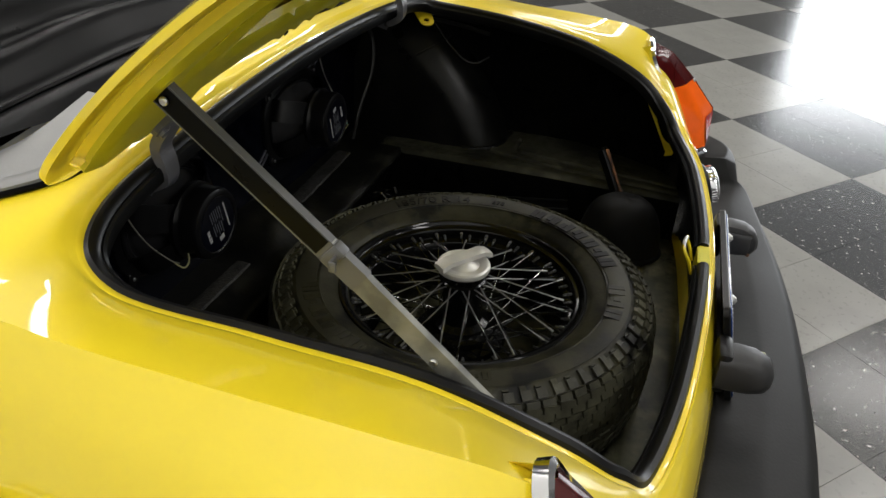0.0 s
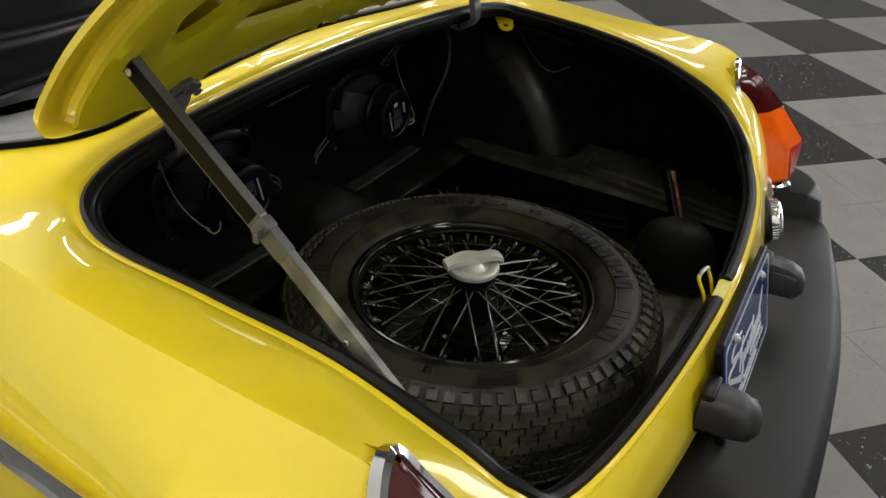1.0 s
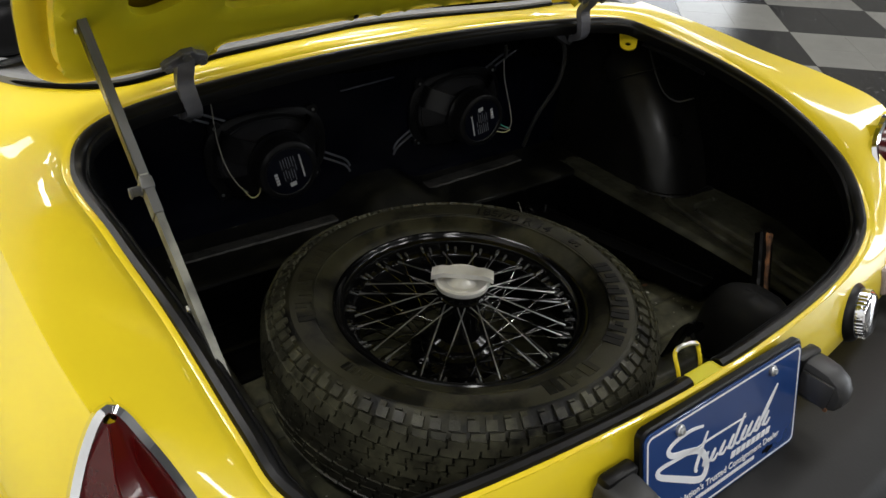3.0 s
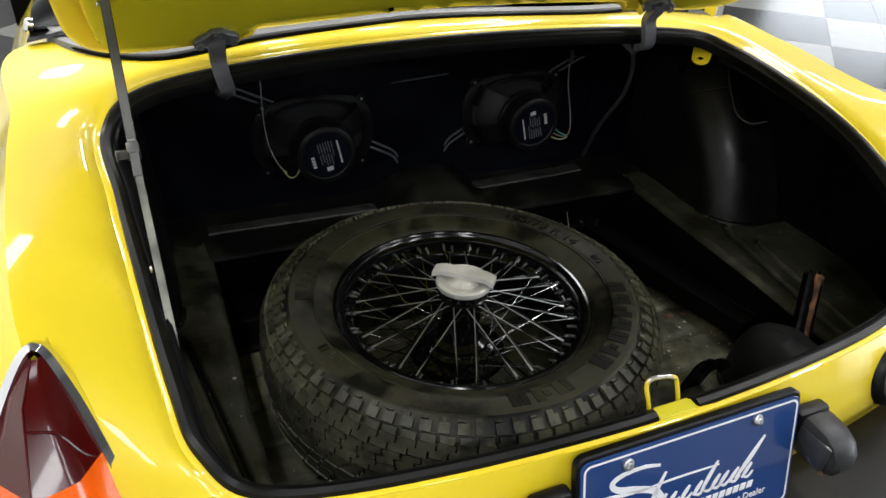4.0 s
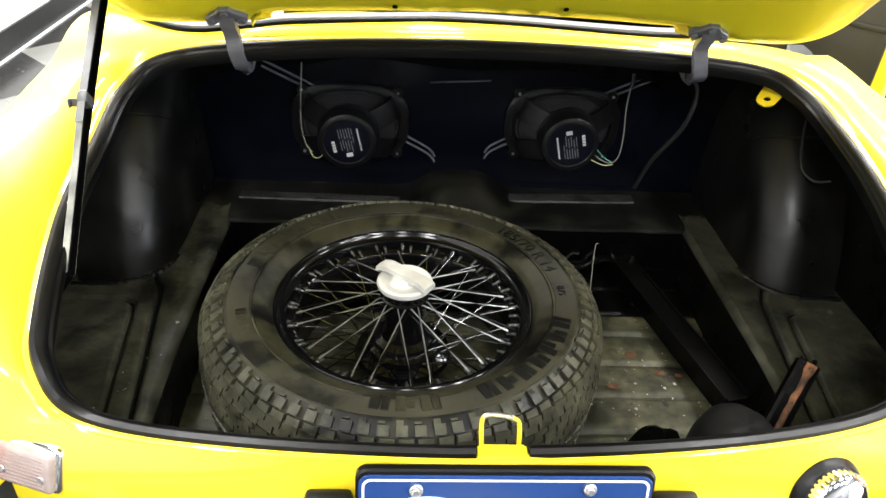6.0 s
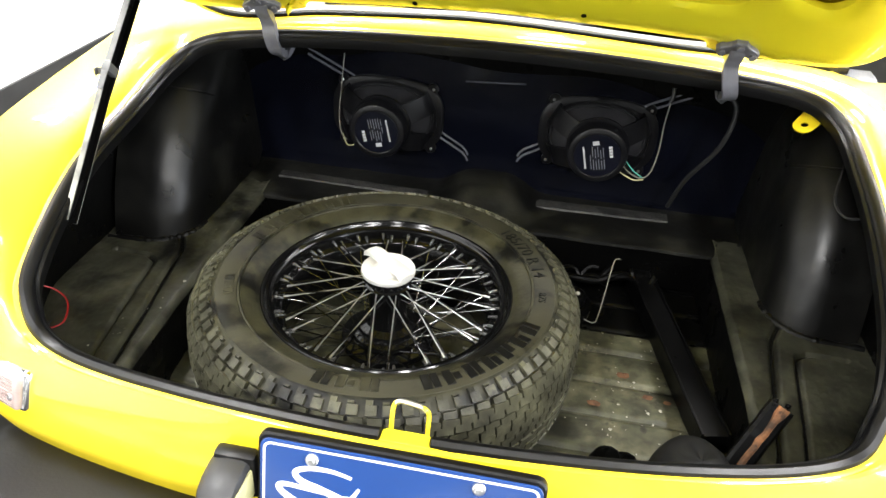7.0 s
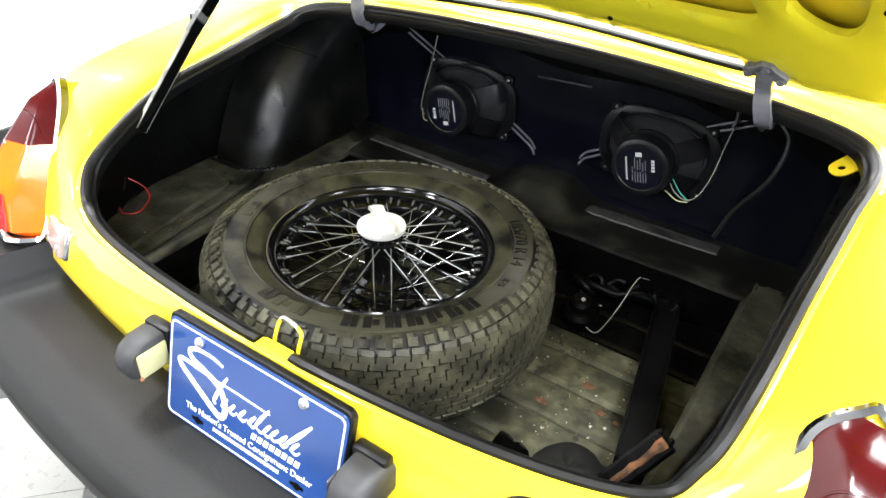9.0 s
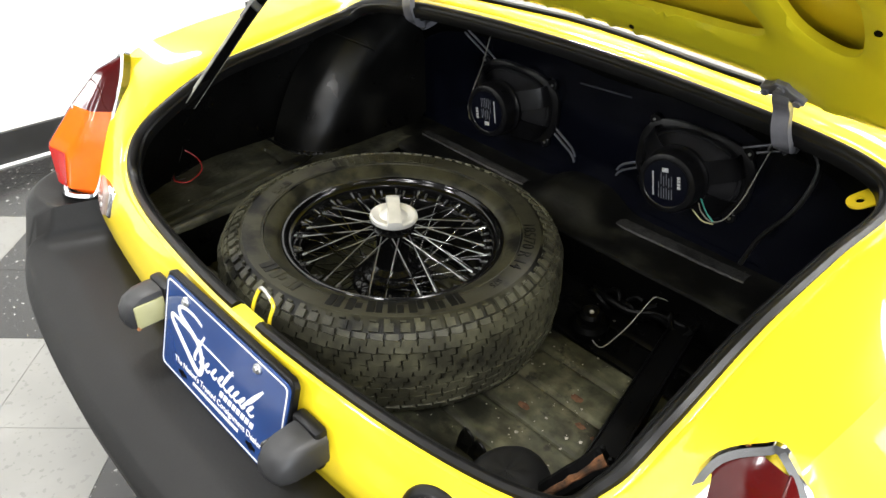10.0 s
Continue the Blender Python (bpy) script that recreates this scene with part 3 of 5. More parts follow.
def lid_place(x, y, drop):
    p = LID @ Vector((x, -y, lid_height(x, y) - drop))
    p.z += p.x * (.018 if p.x < 0 else -.004)
    return p


LID_EDGE = [(0, .029), (.15, .029), (.29, .030), (.328, .031), (.338, .022), (.350, .012), (.46, .010), (.545, .026), (.585, .075), (.592, .16), (.590, .26), (.575, .40), (.548, .52), (.490, .63), (.36, .69), (.18, .712), (0, .718)]


def lid_outline(n, inset):
    full = [Vector((x, y, 0)) for x, y in LID_EDGE] + [Vector((-x, y, 0)) for x, y in LID_EDGE[-2:0:-1]]
    ring = catmull(full, n, True)
    out = []
    for i, p in enumerate(ring):
        t = (ring[(i + 1) % len(ring)] - ring[i - 1]).normalized()
        out.append(p + Vector((-t.y, t.x, 0)) * inset * (1 if p.y > .06 else .82))
    return out


lid = assembly("boot_lid", "yellow boot lid propped open, pressed inner frame showing")
skin = []
ring = lid_outline(8, 0)
for f in (0, .25, .5, .75, .9, .97, 1.0):
    skin.append([lid_place(p.x * f, .36 + (p.y - .36) * f, 0 if f < 1 else .003) for p in ring])
skin.append([lid_place(p.x, p.y, .010) for p in ring])
skin.append([lid_place(p.x, p.y, .013) for p in lid_outline(8, .006)])
skin.append([lid_place(p.x, p.y, .013) for p in lid_outline(8, .032)])
skin.append([lid_place(p.x, p.y, .022) for p in lid_outline(8, .037)])
bm = loft(skin)
bmesh.ops.remove_doubles(bm, verts=bm.verts, dist=1e-5)
part("lid_skin", bm, YELLOW, lid, "outer skin with a folded edge")

# pressed frame with rounded windows
WINDOWS = [
    [(-.035, .138), (-.12, .141), (-.22, .148), (-.315, .156), (-.350, .168), (-.355, .192), (-.328, .245), (-.265, .33), (-.17, .41), (-.06, .45), (-.032, .43), (-.03, .28)],
    [(-.378, .275), (-.400, .220), (-.425, .196), (-.458, .187), (-.478, .212), (-.480, .300), (-.468, .400), (-.425, .480), (-.34, .525), (-.285, .500), (-.300, .420), (-.345, .350)],
    [(-.035, .56), (-.11, .545), (-.22, .56), (-.30, .59), (-.29, .62), (-.18, .650), (-.06, .660), (-.03, .64)],
]


def frame_mesh():
    bm = bmesh.new()
    loops = [[Vector((p.x, p.y)) for p in lid_outline(6, .036)]]
    for w in WINDOWS:
        a = [Vector((x, y)) for x, y in w]
        loops.append([p.to_2d() for p in catmull([v.to_3d() for v in a], 5, True)])
        loops.append([Vector((-p.x, p.y - .008)) for p in loops[-1]])
        loops[-2] = [Vector((p.x, p.y - .020)) for p in loops[-2]]
    pts, segs = [], []
    for loop in loops:
        n0 = len(pts)
        pts += [Vector(p) for p in loop]
        segs += [(n0 + i, n0 + (i + 1) % len(loop)) for i in range(len(loop))]

    def inside(p, loop):
        c = False
        for a, b in zip(loop, loop[1:] + loop[:1]):
            if (a.y > p.y) != (b.y > p.y) and p.x < (b.x - a.x) * (p.y - a.y) / (b.y - a.y) + a.x:
                c = not c
        return c

    def within(p):
        return inside(p, loops[0]) and not any(inside(p, w) for w in loops[1:])

    rims = pts[:]
    for i in range(-40, 41):
        for j in range(0, 48):
            p = Vector((i * .016 + (.008 if j % 2 else 0), .012 + j * .0155))
            if within(p) and min((p - q).length_squared for q in rims) > .008 ** 2:
                pts.append(p)
    vs, es, fs, *_ = delaunay_2d_cdt(pts, segs, [], 0, 1e-6)
    made = [bm.verts.new((v.x, v.y, 0)) for v in vs]
    for f in fs:
        c = sum((vs[i] for i in f), Vector((0, 0))) / len(f)
        if within(c):
            bm.faces.new([made[i] for i in f])
    bmesh.ops.delete(bm, geom=[v for v in bm.verts if not v.link_faces], context="VERTS")
    rims = [e for e in bm.edges if e.is_boundary]
    # height of the frame over the skin grows away from the rims
    rim_points = [v.co.copy() for v in bm.verts if v.is_boundary]
    depth = {}
    for v in bm.verts:
        d = min((v.co - q).length for q in rim_points)
        depth[v] = .026 + .006 * math.sin(min(1, d / .012) * math.pi / 2)
    made = bmesh.ops.extrude_edge_only(bm, edges=rims)
    for g in made["geom"]:
        if isinstance(g, bmesh.types.BMVert):
            depth[g] = .014
    for v in bm.verts:
        v.co = lid_place(v.co.x, v.co.y, depth.get(v, .024))
    return bm


part("lid_frame", frame_mesh(), YELLOW_IN, lid, "pressed inner frame with rounded windows")
for x, y in ((-.135, .052), (.135, .062), (.500, .250)):
    bm = bmesh.new()
    a, b = lid_place(x, y + .02, .0335), lid_place(x, y + .02, .060)
    disc(bm, a, b - a, .0045, .0008, 12)
    part("drain_hole", bm, BLACK_PAINT, lid, "small dark hole")

# hinges: a flange under the lid and a bent channel arm
for s in (-1, 1):
    hinge = assembly("boot_hinge", "worn grey steel boot hinge with bent arm")
    hz = .905 + s * .006
    hx = s * .388 - .011
    pl = [(u * .78, .057 + v) for u, v in ((-.042, -.004), (-.040, -.012), (-.033, -.016), (-.024, -.014), (-.017, -.010), (-.014, -.018), (.014, -.018), (.017, -.010), (.024, -.014), (.033, -.016), (.040, -.012), (.042, -.004), (.036, .004), (.018, .013), (.010, .021), (-.010, .021), (-.018, .013), (-.036, .004))]
    bm = loft([[lid_place(hx + u, y, d) for u, y in pl] for d in (.0300, .0385)] + [[lid_place(hx + u * .93, .057 + (y - .057) * .93, .0400) for u, y in pl]])
    bm.faces.new(bm.verts[-len(pl):])
    part("flange", bm, HINGE, hinge, smooth=False)
    for u, y in ((-.0235, .050), (0, .068), (.0235, .050)):
        bm = bmesh.new()
        a = lid_place(hx + u, y, .0395)
        disc(bm, a, lid_place(hx + u, y, .06) - a, .0062, .0045, 6)
        part("hinge_bolt", bm, HINGE, hinge, smooth=False)
    path = catmull([lid_place(hx, .060, .034), lid_place(hx, .044, .040), (s * .388 - .010, .300, hz - .036), (s * .389 - .006, .299, hz - .060), (s * .390, .305, hz - .084), (s * .391, .325, hz - .098), (s * .391, .352, hz - .098), (s * .391, .385, hz - .085)], 6)
    w = .0118
    prof = [(-w, .004), (-w, -.009), (-w + .003, -.009), (-w + .003, .001), (w - .003, .001), (w - .003, -.009), (w, -.009), (w, .004)]
    bm = sweep(path, prof, Vector((1, .0, .0)).cross(Vector((0, 0, 1))))
    part("arm", bm, HINGE, hinge, "bent channel arm")

# telescopic stay of the lid
stay = assembly("boot_stay", "grey steel telescopic boot stay, extended")
top, mid, low = Vector((-.531, .196, 1.003)), Vector((-.528, .026, .856)), Vector((-.521, -.140, .699))


def channel(bm, a, b, w, d, t=.0016):
    return sweep([a, b], [(-w, d), (-w, -d), (w, -d), (w, d), (w - t, d), (w - t, -d + t), (-w + t, -d + t), (-w + t, d)], Vector((1, 0, 0)), bm=bm)


way = (top - low).normalized()
part("lower_channel", channel(bmesh.new(), low, mid + way * .01, .0112, .0040), STRUTPAINT, stay, "dull pale lower channel", smooth=False)
part("upper_channel", channel(bmesh.new(), mid - way * .035, top, .0120, .0048), STEEL, stay, "worn grey upper channel", smooth=False)
def channel_liner(a, b, w, d, t=.0017):
    u = t + .0005
    return sweep([a, b], [(-w + t, d + .0004), (-w + t, -d + t), (w - t, -d + t), (w - t, d + .0004), (w - u, d + .0004), (w - u, -d + u), (-w + u, -d + u), (-w + u, d + .0004)], Vector((1, 0, 0)))


part("channel_inside", channel_liner(low, mid + way * .01, .0112, .0040), BLACKSTEEL, stay, "black liner inside the channel", smooth=False)
part("channel_inside", channel_liner(mid - way * .035, top, .0120, .0048), BLACKSTEEL, stay, "black liner inside the channel", smooth=False)
# shaded flat as a dark strip, inset so the channel edges stay bright
part("web_paint", sweep([mid + way * .012, top - way * .004], [(-.0100, -.0047), (-.0100, -.0053), (.0100, -.0053), (.0100, -.0047)], Vector((1, 0, 0))), BLACKSTEEL, stay, "dark strip standing for shade on the flat of the channel", smooth=False)
bm = bmesh.new()
box(bm, -.0068, .0068, -.007, .007, -.0125, .0125, .002, 2, Matrix.Translation(mid) @ way.to_track_quat("Y", "Z").to_matrix().to_4x4())
part("slide_clip", bm, STEEL, stay)
bm = bmesh.new()
box(bm, -.019, -.005, -.0015, .0015, -.007, .004, .0012, 2, Matrix.Translation(mid + Vector((0, -.004, 0))))
box(bm, -.019, -.0165, -.006, .0015, -.007, .004, .0010, 2, Matrix.Translation(mid + Vector((0, -.004, 0))))
part("release_tab", bm, STEEL, stay, "small bent release tab")
for f in (.10, .20, .93):
    bm = bmesh.new()
    c = low.lerp(top, f)
    side = way.cross(Vector((1, 0, 0))).normalized()
    disc(bm, c + Vector((-.0075, 0, 0)), (-1, 0, 0), .0042, .0025, 12, .001)
    part("rivet", bm, BOLT, stay)
bm = bmesh.new()
box(bm, -.028, .012, -.012, .012, -.003, .003, .001, 1, Matrix.Translation(low + Vector((-.012, 0, -.004))))
part("foot_bracket", bm, BLACKSTEEL, stay)

# ---- latch and tabs ----
latch = assembly("boot_latch", "yellow painted boot latch striker loop")
bm = bmesh.new()
tube(bm, catmull([(-.021, -.332, .600), (-.0225, -.324, .622), (-.0225, -.315, .638), (-.018, -.312, .645), (-.008, -.313, .647), (.006, -.315, .646), (.015, -.317, .644), (.019, -.318, .637), (.0195, -.325, .622), (.020, -.332, .600)], 5), .0028, 10)
part("striker_loop", bm, YELLOW, latch)
bm = bmesh.new()
tube(bm, catmull([(-.0200, -.3128, .6430), (-.0150, -.3122, .6462), (-.004, -.3134, .6470), (.008, -.3154, .6460), (.0160, -.3172, .6428)], 5), .0031, 10)
part("worn_top", bm, BOLT, latch, "bare metal worn along the top")
bm = bmesh.new()
box(bm, -.029, .026, -.355, -.338, .6215, .6265, .0015)
box(bm, -.026, .023, -.340, -.336, .590, .6262, .0010)
part("latch_plate", bm, YELLOW_IN, latch, smooth=False)
for s in (1,):
    m = Matrix.Translation((s * .521, .298, .797)) @ Euler((radians(28), 0, radians(-48 * s))).to_matrix().to_4x4() @ Matrix.Scale(.9, 4)
    bm = bmesh.new()
    outer = [(math.cos(a) * .019, math.sin(a) * .017 - .012) for a in (math.pi + math.pi * k / 10 for k in range(11))] + [(.022, .02), (-.022, .02)]
    hole = [(math.cos(2 * math.pi * k / 14) * .007, math.sin(2 * math.pi * k / 14) * .006 - .010) for k in range(14)]
    es = []
    for loop in (outer, hole):
        vs = [bm.verts.new((x, y, 0)) for x, y in loop]
        es += [bm.edges.new((vs[i], vs[(i + 1) % len(vs)])) for i in range(len(vs))]
    bmesh.ops.triangle_fill(bm, use_beauty=True, use_dissolve=False, edges=es)
    geo = bmesh.ops.extrude_face_region(bm, geom=list(bm.faces))["geom"]
    bmesh.ops.translate(bm, vec=(0, 0, .003), verts=[g for g in geo if isinstance(g, bmesh.types.BMVert)])
    bmesh.ops.transform(bm, matrix=m, verts=bm.verts)
    part("bracket_tab", bm, YELLOW, car, "yellow bracket tab with a hole", smooth=False)

# ---- spare wheel ----
HUB = Vector((-.109, .011, 0))
wheel = thing("spare_wheel", "black wire-spoked spare wheel lying flat in the boot", "spare wheel", m=pose(HUB.x, HUB.y, .400))
T = .177
prof = [(.190, .028), (.200, .012), (.225, .004), (.255, .002), (.276, .012), (.290, .026), (.298, .040), (.3015, .060), (.303, T / 2), (.3015, T - .060), (.298, T - .040), (.292, T - .026), (.284, T - .0165), (.276, T - .0095), (.268, T - .0042), (.2655, T - .0022), (.262, T - .0012), (.252, T - .0006), (.240, T - .0014), (.2300, T - .0036), (.2288, T - .0030), (.2272, T - .0032), (.2260, T - .0060), (.218, T - .0095), (.208, T - .0135), (.202, T - .0175), (.198, T - .022), (.190, T - .032)]
tyre = part("tyre", revolve(prof, 144, closed=True), RUBBER, wheel, "dusty black tyre with chunky tread")
# tread blocks, proud of the carcass
bm = bmesh.new()
BLOCKS = 76
wide = 2 * math.pi * .3 / BLOCKS
for row in range(7):
    z0 = .014 + row * .0208
    for k in range(BLOCKS):
        a = 2 * math.pi * (k + (.5 if row % 2 else 0) + .12 * math.sin(row * 2.1)) / BLOCKS
        edge = row in (0, 6)
        r = .2965 if edge else (.3005 if row in (1, 5) else .3025)
        tilt = (.9 if edge else 0.3) * (1 if row > 3 else -1) * (1 if row != 3 else 0)
        m = Matrix.Rotation(a, 4, "Z") @ Matrix.Translation((r, 0, z0 + .0104)) @ Matrix.Rotation(-tilt * .5, 4, "Y") @ Matrix.Rotation(.10 if row % 2 else -.10, 4, "X")
        # stepped block: two halves shifted along the tread, a thin cut between neighbours
        for side in (-1, 1):
            off = Matrix.Translation((.0005 * math.sin(k * 1.7 + row * 2.9), side * wide * .17, side * .0050))
            bmesh.ops.create_cube(bm, size=1, matrix=m @ off @ Matrix.Diagonal((.012, wide * (.90 + .04 * math.sin(k * 2.3 + row * 1.3)), .0101, 1)))
# shoulder lugs: an inner and an outer half, stepped against each other, with a notch in every second one
for k in range(BLOCKS):
    for r, z, long, turn, w in ((.2905, T - .0190, .0145, .22, .74), (.2780, T - .0095, .0135, -.02, .58), (.2700, T - .0048, .0070 if k % 2 else .0030, -.14, .36)):
        a = 2 * math.pi * (k + turn + .03 * math.sin(k * 2.7)) / BLOCKS
        m = Matrix.Rotation(a, 4, "Z") @ Matrix.Translation((r, 0, z)) @ Matrix.Rotation(radians(52 if r > .285 else 34 if r > .275 else 22), 4, "Y")
        bmesh.ops.create_cube(bm, size=1, matrix=m @ Matrix.Diagonal((long, wide * w, .0075, 1)))
tagged(part("tread", bm, TREAD, tyre, "worn tread blocks", smooth=False), kind="stuff")
bm = revolve([(.2625, T - .0012), (.2620, T - .0006), (.252, T), (.240, T - .0008), (.2312, T - .0026), (.2308, T - .0032)], 144)
part("sidewall_band", bm, BAND_RUBBER, tyre, "smooth dusty band that carries the lettering")


def round_words(text, size, radius, start, mat, label):
    """Raised words that run clockwise round the sidewall from the angle start."""
    bm = lettering(text, size, .0007)
    for v in bm.verts:
        a = start - v.co.x / radius
        r = radius + v.co.y - size * .35
        v.co = Vector((r * math.cos(a), r * math.sin(a), T - .0003 + v.co.z))
    part("sidewall_lettering", bm, mat, tyre, label, smooth=False)


def round_bars(start, step, count, radius, size, mat, label):
    for k in range(count):
        for off, w, h0, h1 in ((-.30, .20, -.5, .5), (.10, .16, -.5 + .3 * (k % 2), .5 - .25 * (k % 3 == 1))):
            bm = bmesh.new()
            a = start + step * (k + off)
            box(bm, size * h0, size * h1, -step * radius * w, step * radius * w, -.0006, .0009, .0004, 1, Matrix.Rotation(a, 4, "Z") @ Matrix.Translation((radius, 0, T - .0002)))
            part("sidewall_bar", bm, mat, tyre, label if k == 0 else "", smooth=False)


round_words("185/70 R 14", .030, .243, radians(48), RUBBER_DARK, "raised tyre size lettering")
round_words("87S", .017, .243, radians(3.5), RUBBER_DARK, "raised tyre rating lettering")
round_bars(radians(-62), radians(7.4), 7, .241, .027, RUBBER_DARK, "raised black marking")
round_bars(radians(-96), radians(7.6), 3, .241, .025, RUBBER, "raised black marking")
round_bars(radians(122), radians(7.4), 7, .241, .025, RUBBER, "raised black marking")
round_bars(radians(196), radians(4.0), 3, .243, .015, RUBBER, "raised black marking")
rim = part("rim", revolve([(.190, T - .030), (.1960, T - .0235), (.1985, T - .0245), (.1988, T - .0215), (.1965, T - .0190), (.1930, T - .0195), (.1905, T - .0225), (.1885, T - .0270), (.1860, T - .0285), (.1815, T - .0295), (.1795, T - .0330), (.1785, T - .0420), (.1770, T - .0450), (.1690, T - .0470), (.1660, T - .0500), (.160, T - .080), (.157, .07), (.160, .045), (.182, .03), (.195, .026), (.190, .020)], 112), RIMBLACK, wheel, "gloss black wire-wheel rim")
bm = revolve([(.0295, .178), (.034, .177), (.0345, .168), (.0375, .166), (.0378, .158), (.031, .152), (.030, .105), (.036, .090), (.047, .084), (.049, .078), (.047, .074), (.056, .070), (.058, .064), (.050, .056), (.050, .03), (.028, .03)], 56)
part("hub", bm, RIMBLACK, wheel, "gloss black splined hub")
bm = revolve([(.060, .062), (.075, .058), (.078, .050), (.060, .046), (.056, .050)], 56, closed=True)
part("hub_flange", bm, RIMBLACK, wheel)


def spoke_mesh(r0, z0, r1, z1, from_angle, to_angle, mat, rad):
    """One spoke with a hooked head at the hub and a nipple at the rim."""
    bm = bmesh.new()
    a = Vector((r0 * math.cos(from_angle), r0 * math.sin(from_angle), z0))
    b = Vector((r1 * math.cos(to_angle), r1 * math.sin(to_angle), z1))
    d = (a - b).normalized()
    tube(bm, [b, a - d * .004, a + Vector((-.25 * a.x * .1, -.25 * a.y * .1, -.003))], rad, 6)
    tube(bm, [b - d * .002, b + d * .007], .0018, 6)
    return finish("spoke", bm, mat)


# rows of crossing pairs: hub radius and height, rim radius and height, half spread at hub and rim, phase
# rows after the first take darker materials, shade put into the wire colour
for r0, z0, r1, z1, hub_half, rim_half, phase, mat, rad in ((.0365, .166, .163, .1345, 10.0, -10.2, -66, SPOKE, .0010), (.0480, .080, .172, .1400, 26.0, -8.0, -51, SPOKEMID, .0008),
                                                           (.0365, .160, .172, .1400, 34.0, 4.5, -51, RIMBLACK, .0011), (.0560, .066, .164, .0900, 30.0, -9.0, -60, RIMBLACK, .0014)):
    for s in (-1, 1):
        me = spoke_mesh(r0, z0, r1, z1, s * radians(hub_half), s * radians(rim_half), mat, rad)
        for k in range(12):
            ob = new("spoke", me)
            ob.parent = wheel
            ob.matrix_local = Matrix.Rotation(radians(phase + 30 * k), 4, "Z")
bm = bmesh.new()
tube(bm, [(.1785, 0, T - .0360), (.1700, 0, T - .0375)], .0024, 7)
tube(bm, [(.1700, 0, T - .0375), (.1640, 0, T - .0390)], .0017, 6)
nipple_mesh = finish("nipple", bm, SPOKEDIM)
for k in range(48):
    ob = new("nipple", nipple_mesh)
    ob.parent = wheel
    ob.matrix_local = Matrix.Rotation(radians(7.5 * k + (1.2 if k % 2 else -1.2) + 3), 4, "Z") @ Matrix.Translation((0, 0, -.005 * (k % 2)))
spinner = part("spinner", revolve([(.0005, .2015), (.010, .2005), (.017, .1965), (.021, .1915), (.025, .1900), (.033, .1925), (.0385, .1935), (.0418, .1915), (.0428, .1875), (.0415, .1840), (.036, .1815), (.0005, .1800)], 56), ALLOY, wheel, "satin alloy two-eared centre nut")
bm = bmesh.new()
rings = []
for i in range(13):
    u = -1 + i / 6
    wx = u * .0475
    hw = .0115 + .0015 * abs(u)
    lift = .2075 + .0005 * abs(u) - .006 * max(0, abs(u) - .72) / .28
    th = .007
    rings.append([Vector((wx, -hw, lift - th)), Vector((wx, -hw * .9, lift)), Vector((wx, 0, lift + .0015)), Vector((wx, hw * .9, lift)), Vector((wx, hw, lift - th)), Vector((wx, 0, lift - th - .002))])
loft(rings, True, bm)
bm.faces.new([bm.verts[i] for i in range(0)] or [v for v in bm.verts][:6])
bm.verts.ensure_lookup_table()
bm.faces.new([bm.verts[i] for i in range(len(bm.verts) - 6, len(bm.verts))])
bmesh.ops.transform(bm, matrix=Matrix.Rotation(radians(-38.6), 4, "Z"), verts=bm.verts)
part("spinner_bar", bm, ALLOY, spinner)

# ---- speakers ----


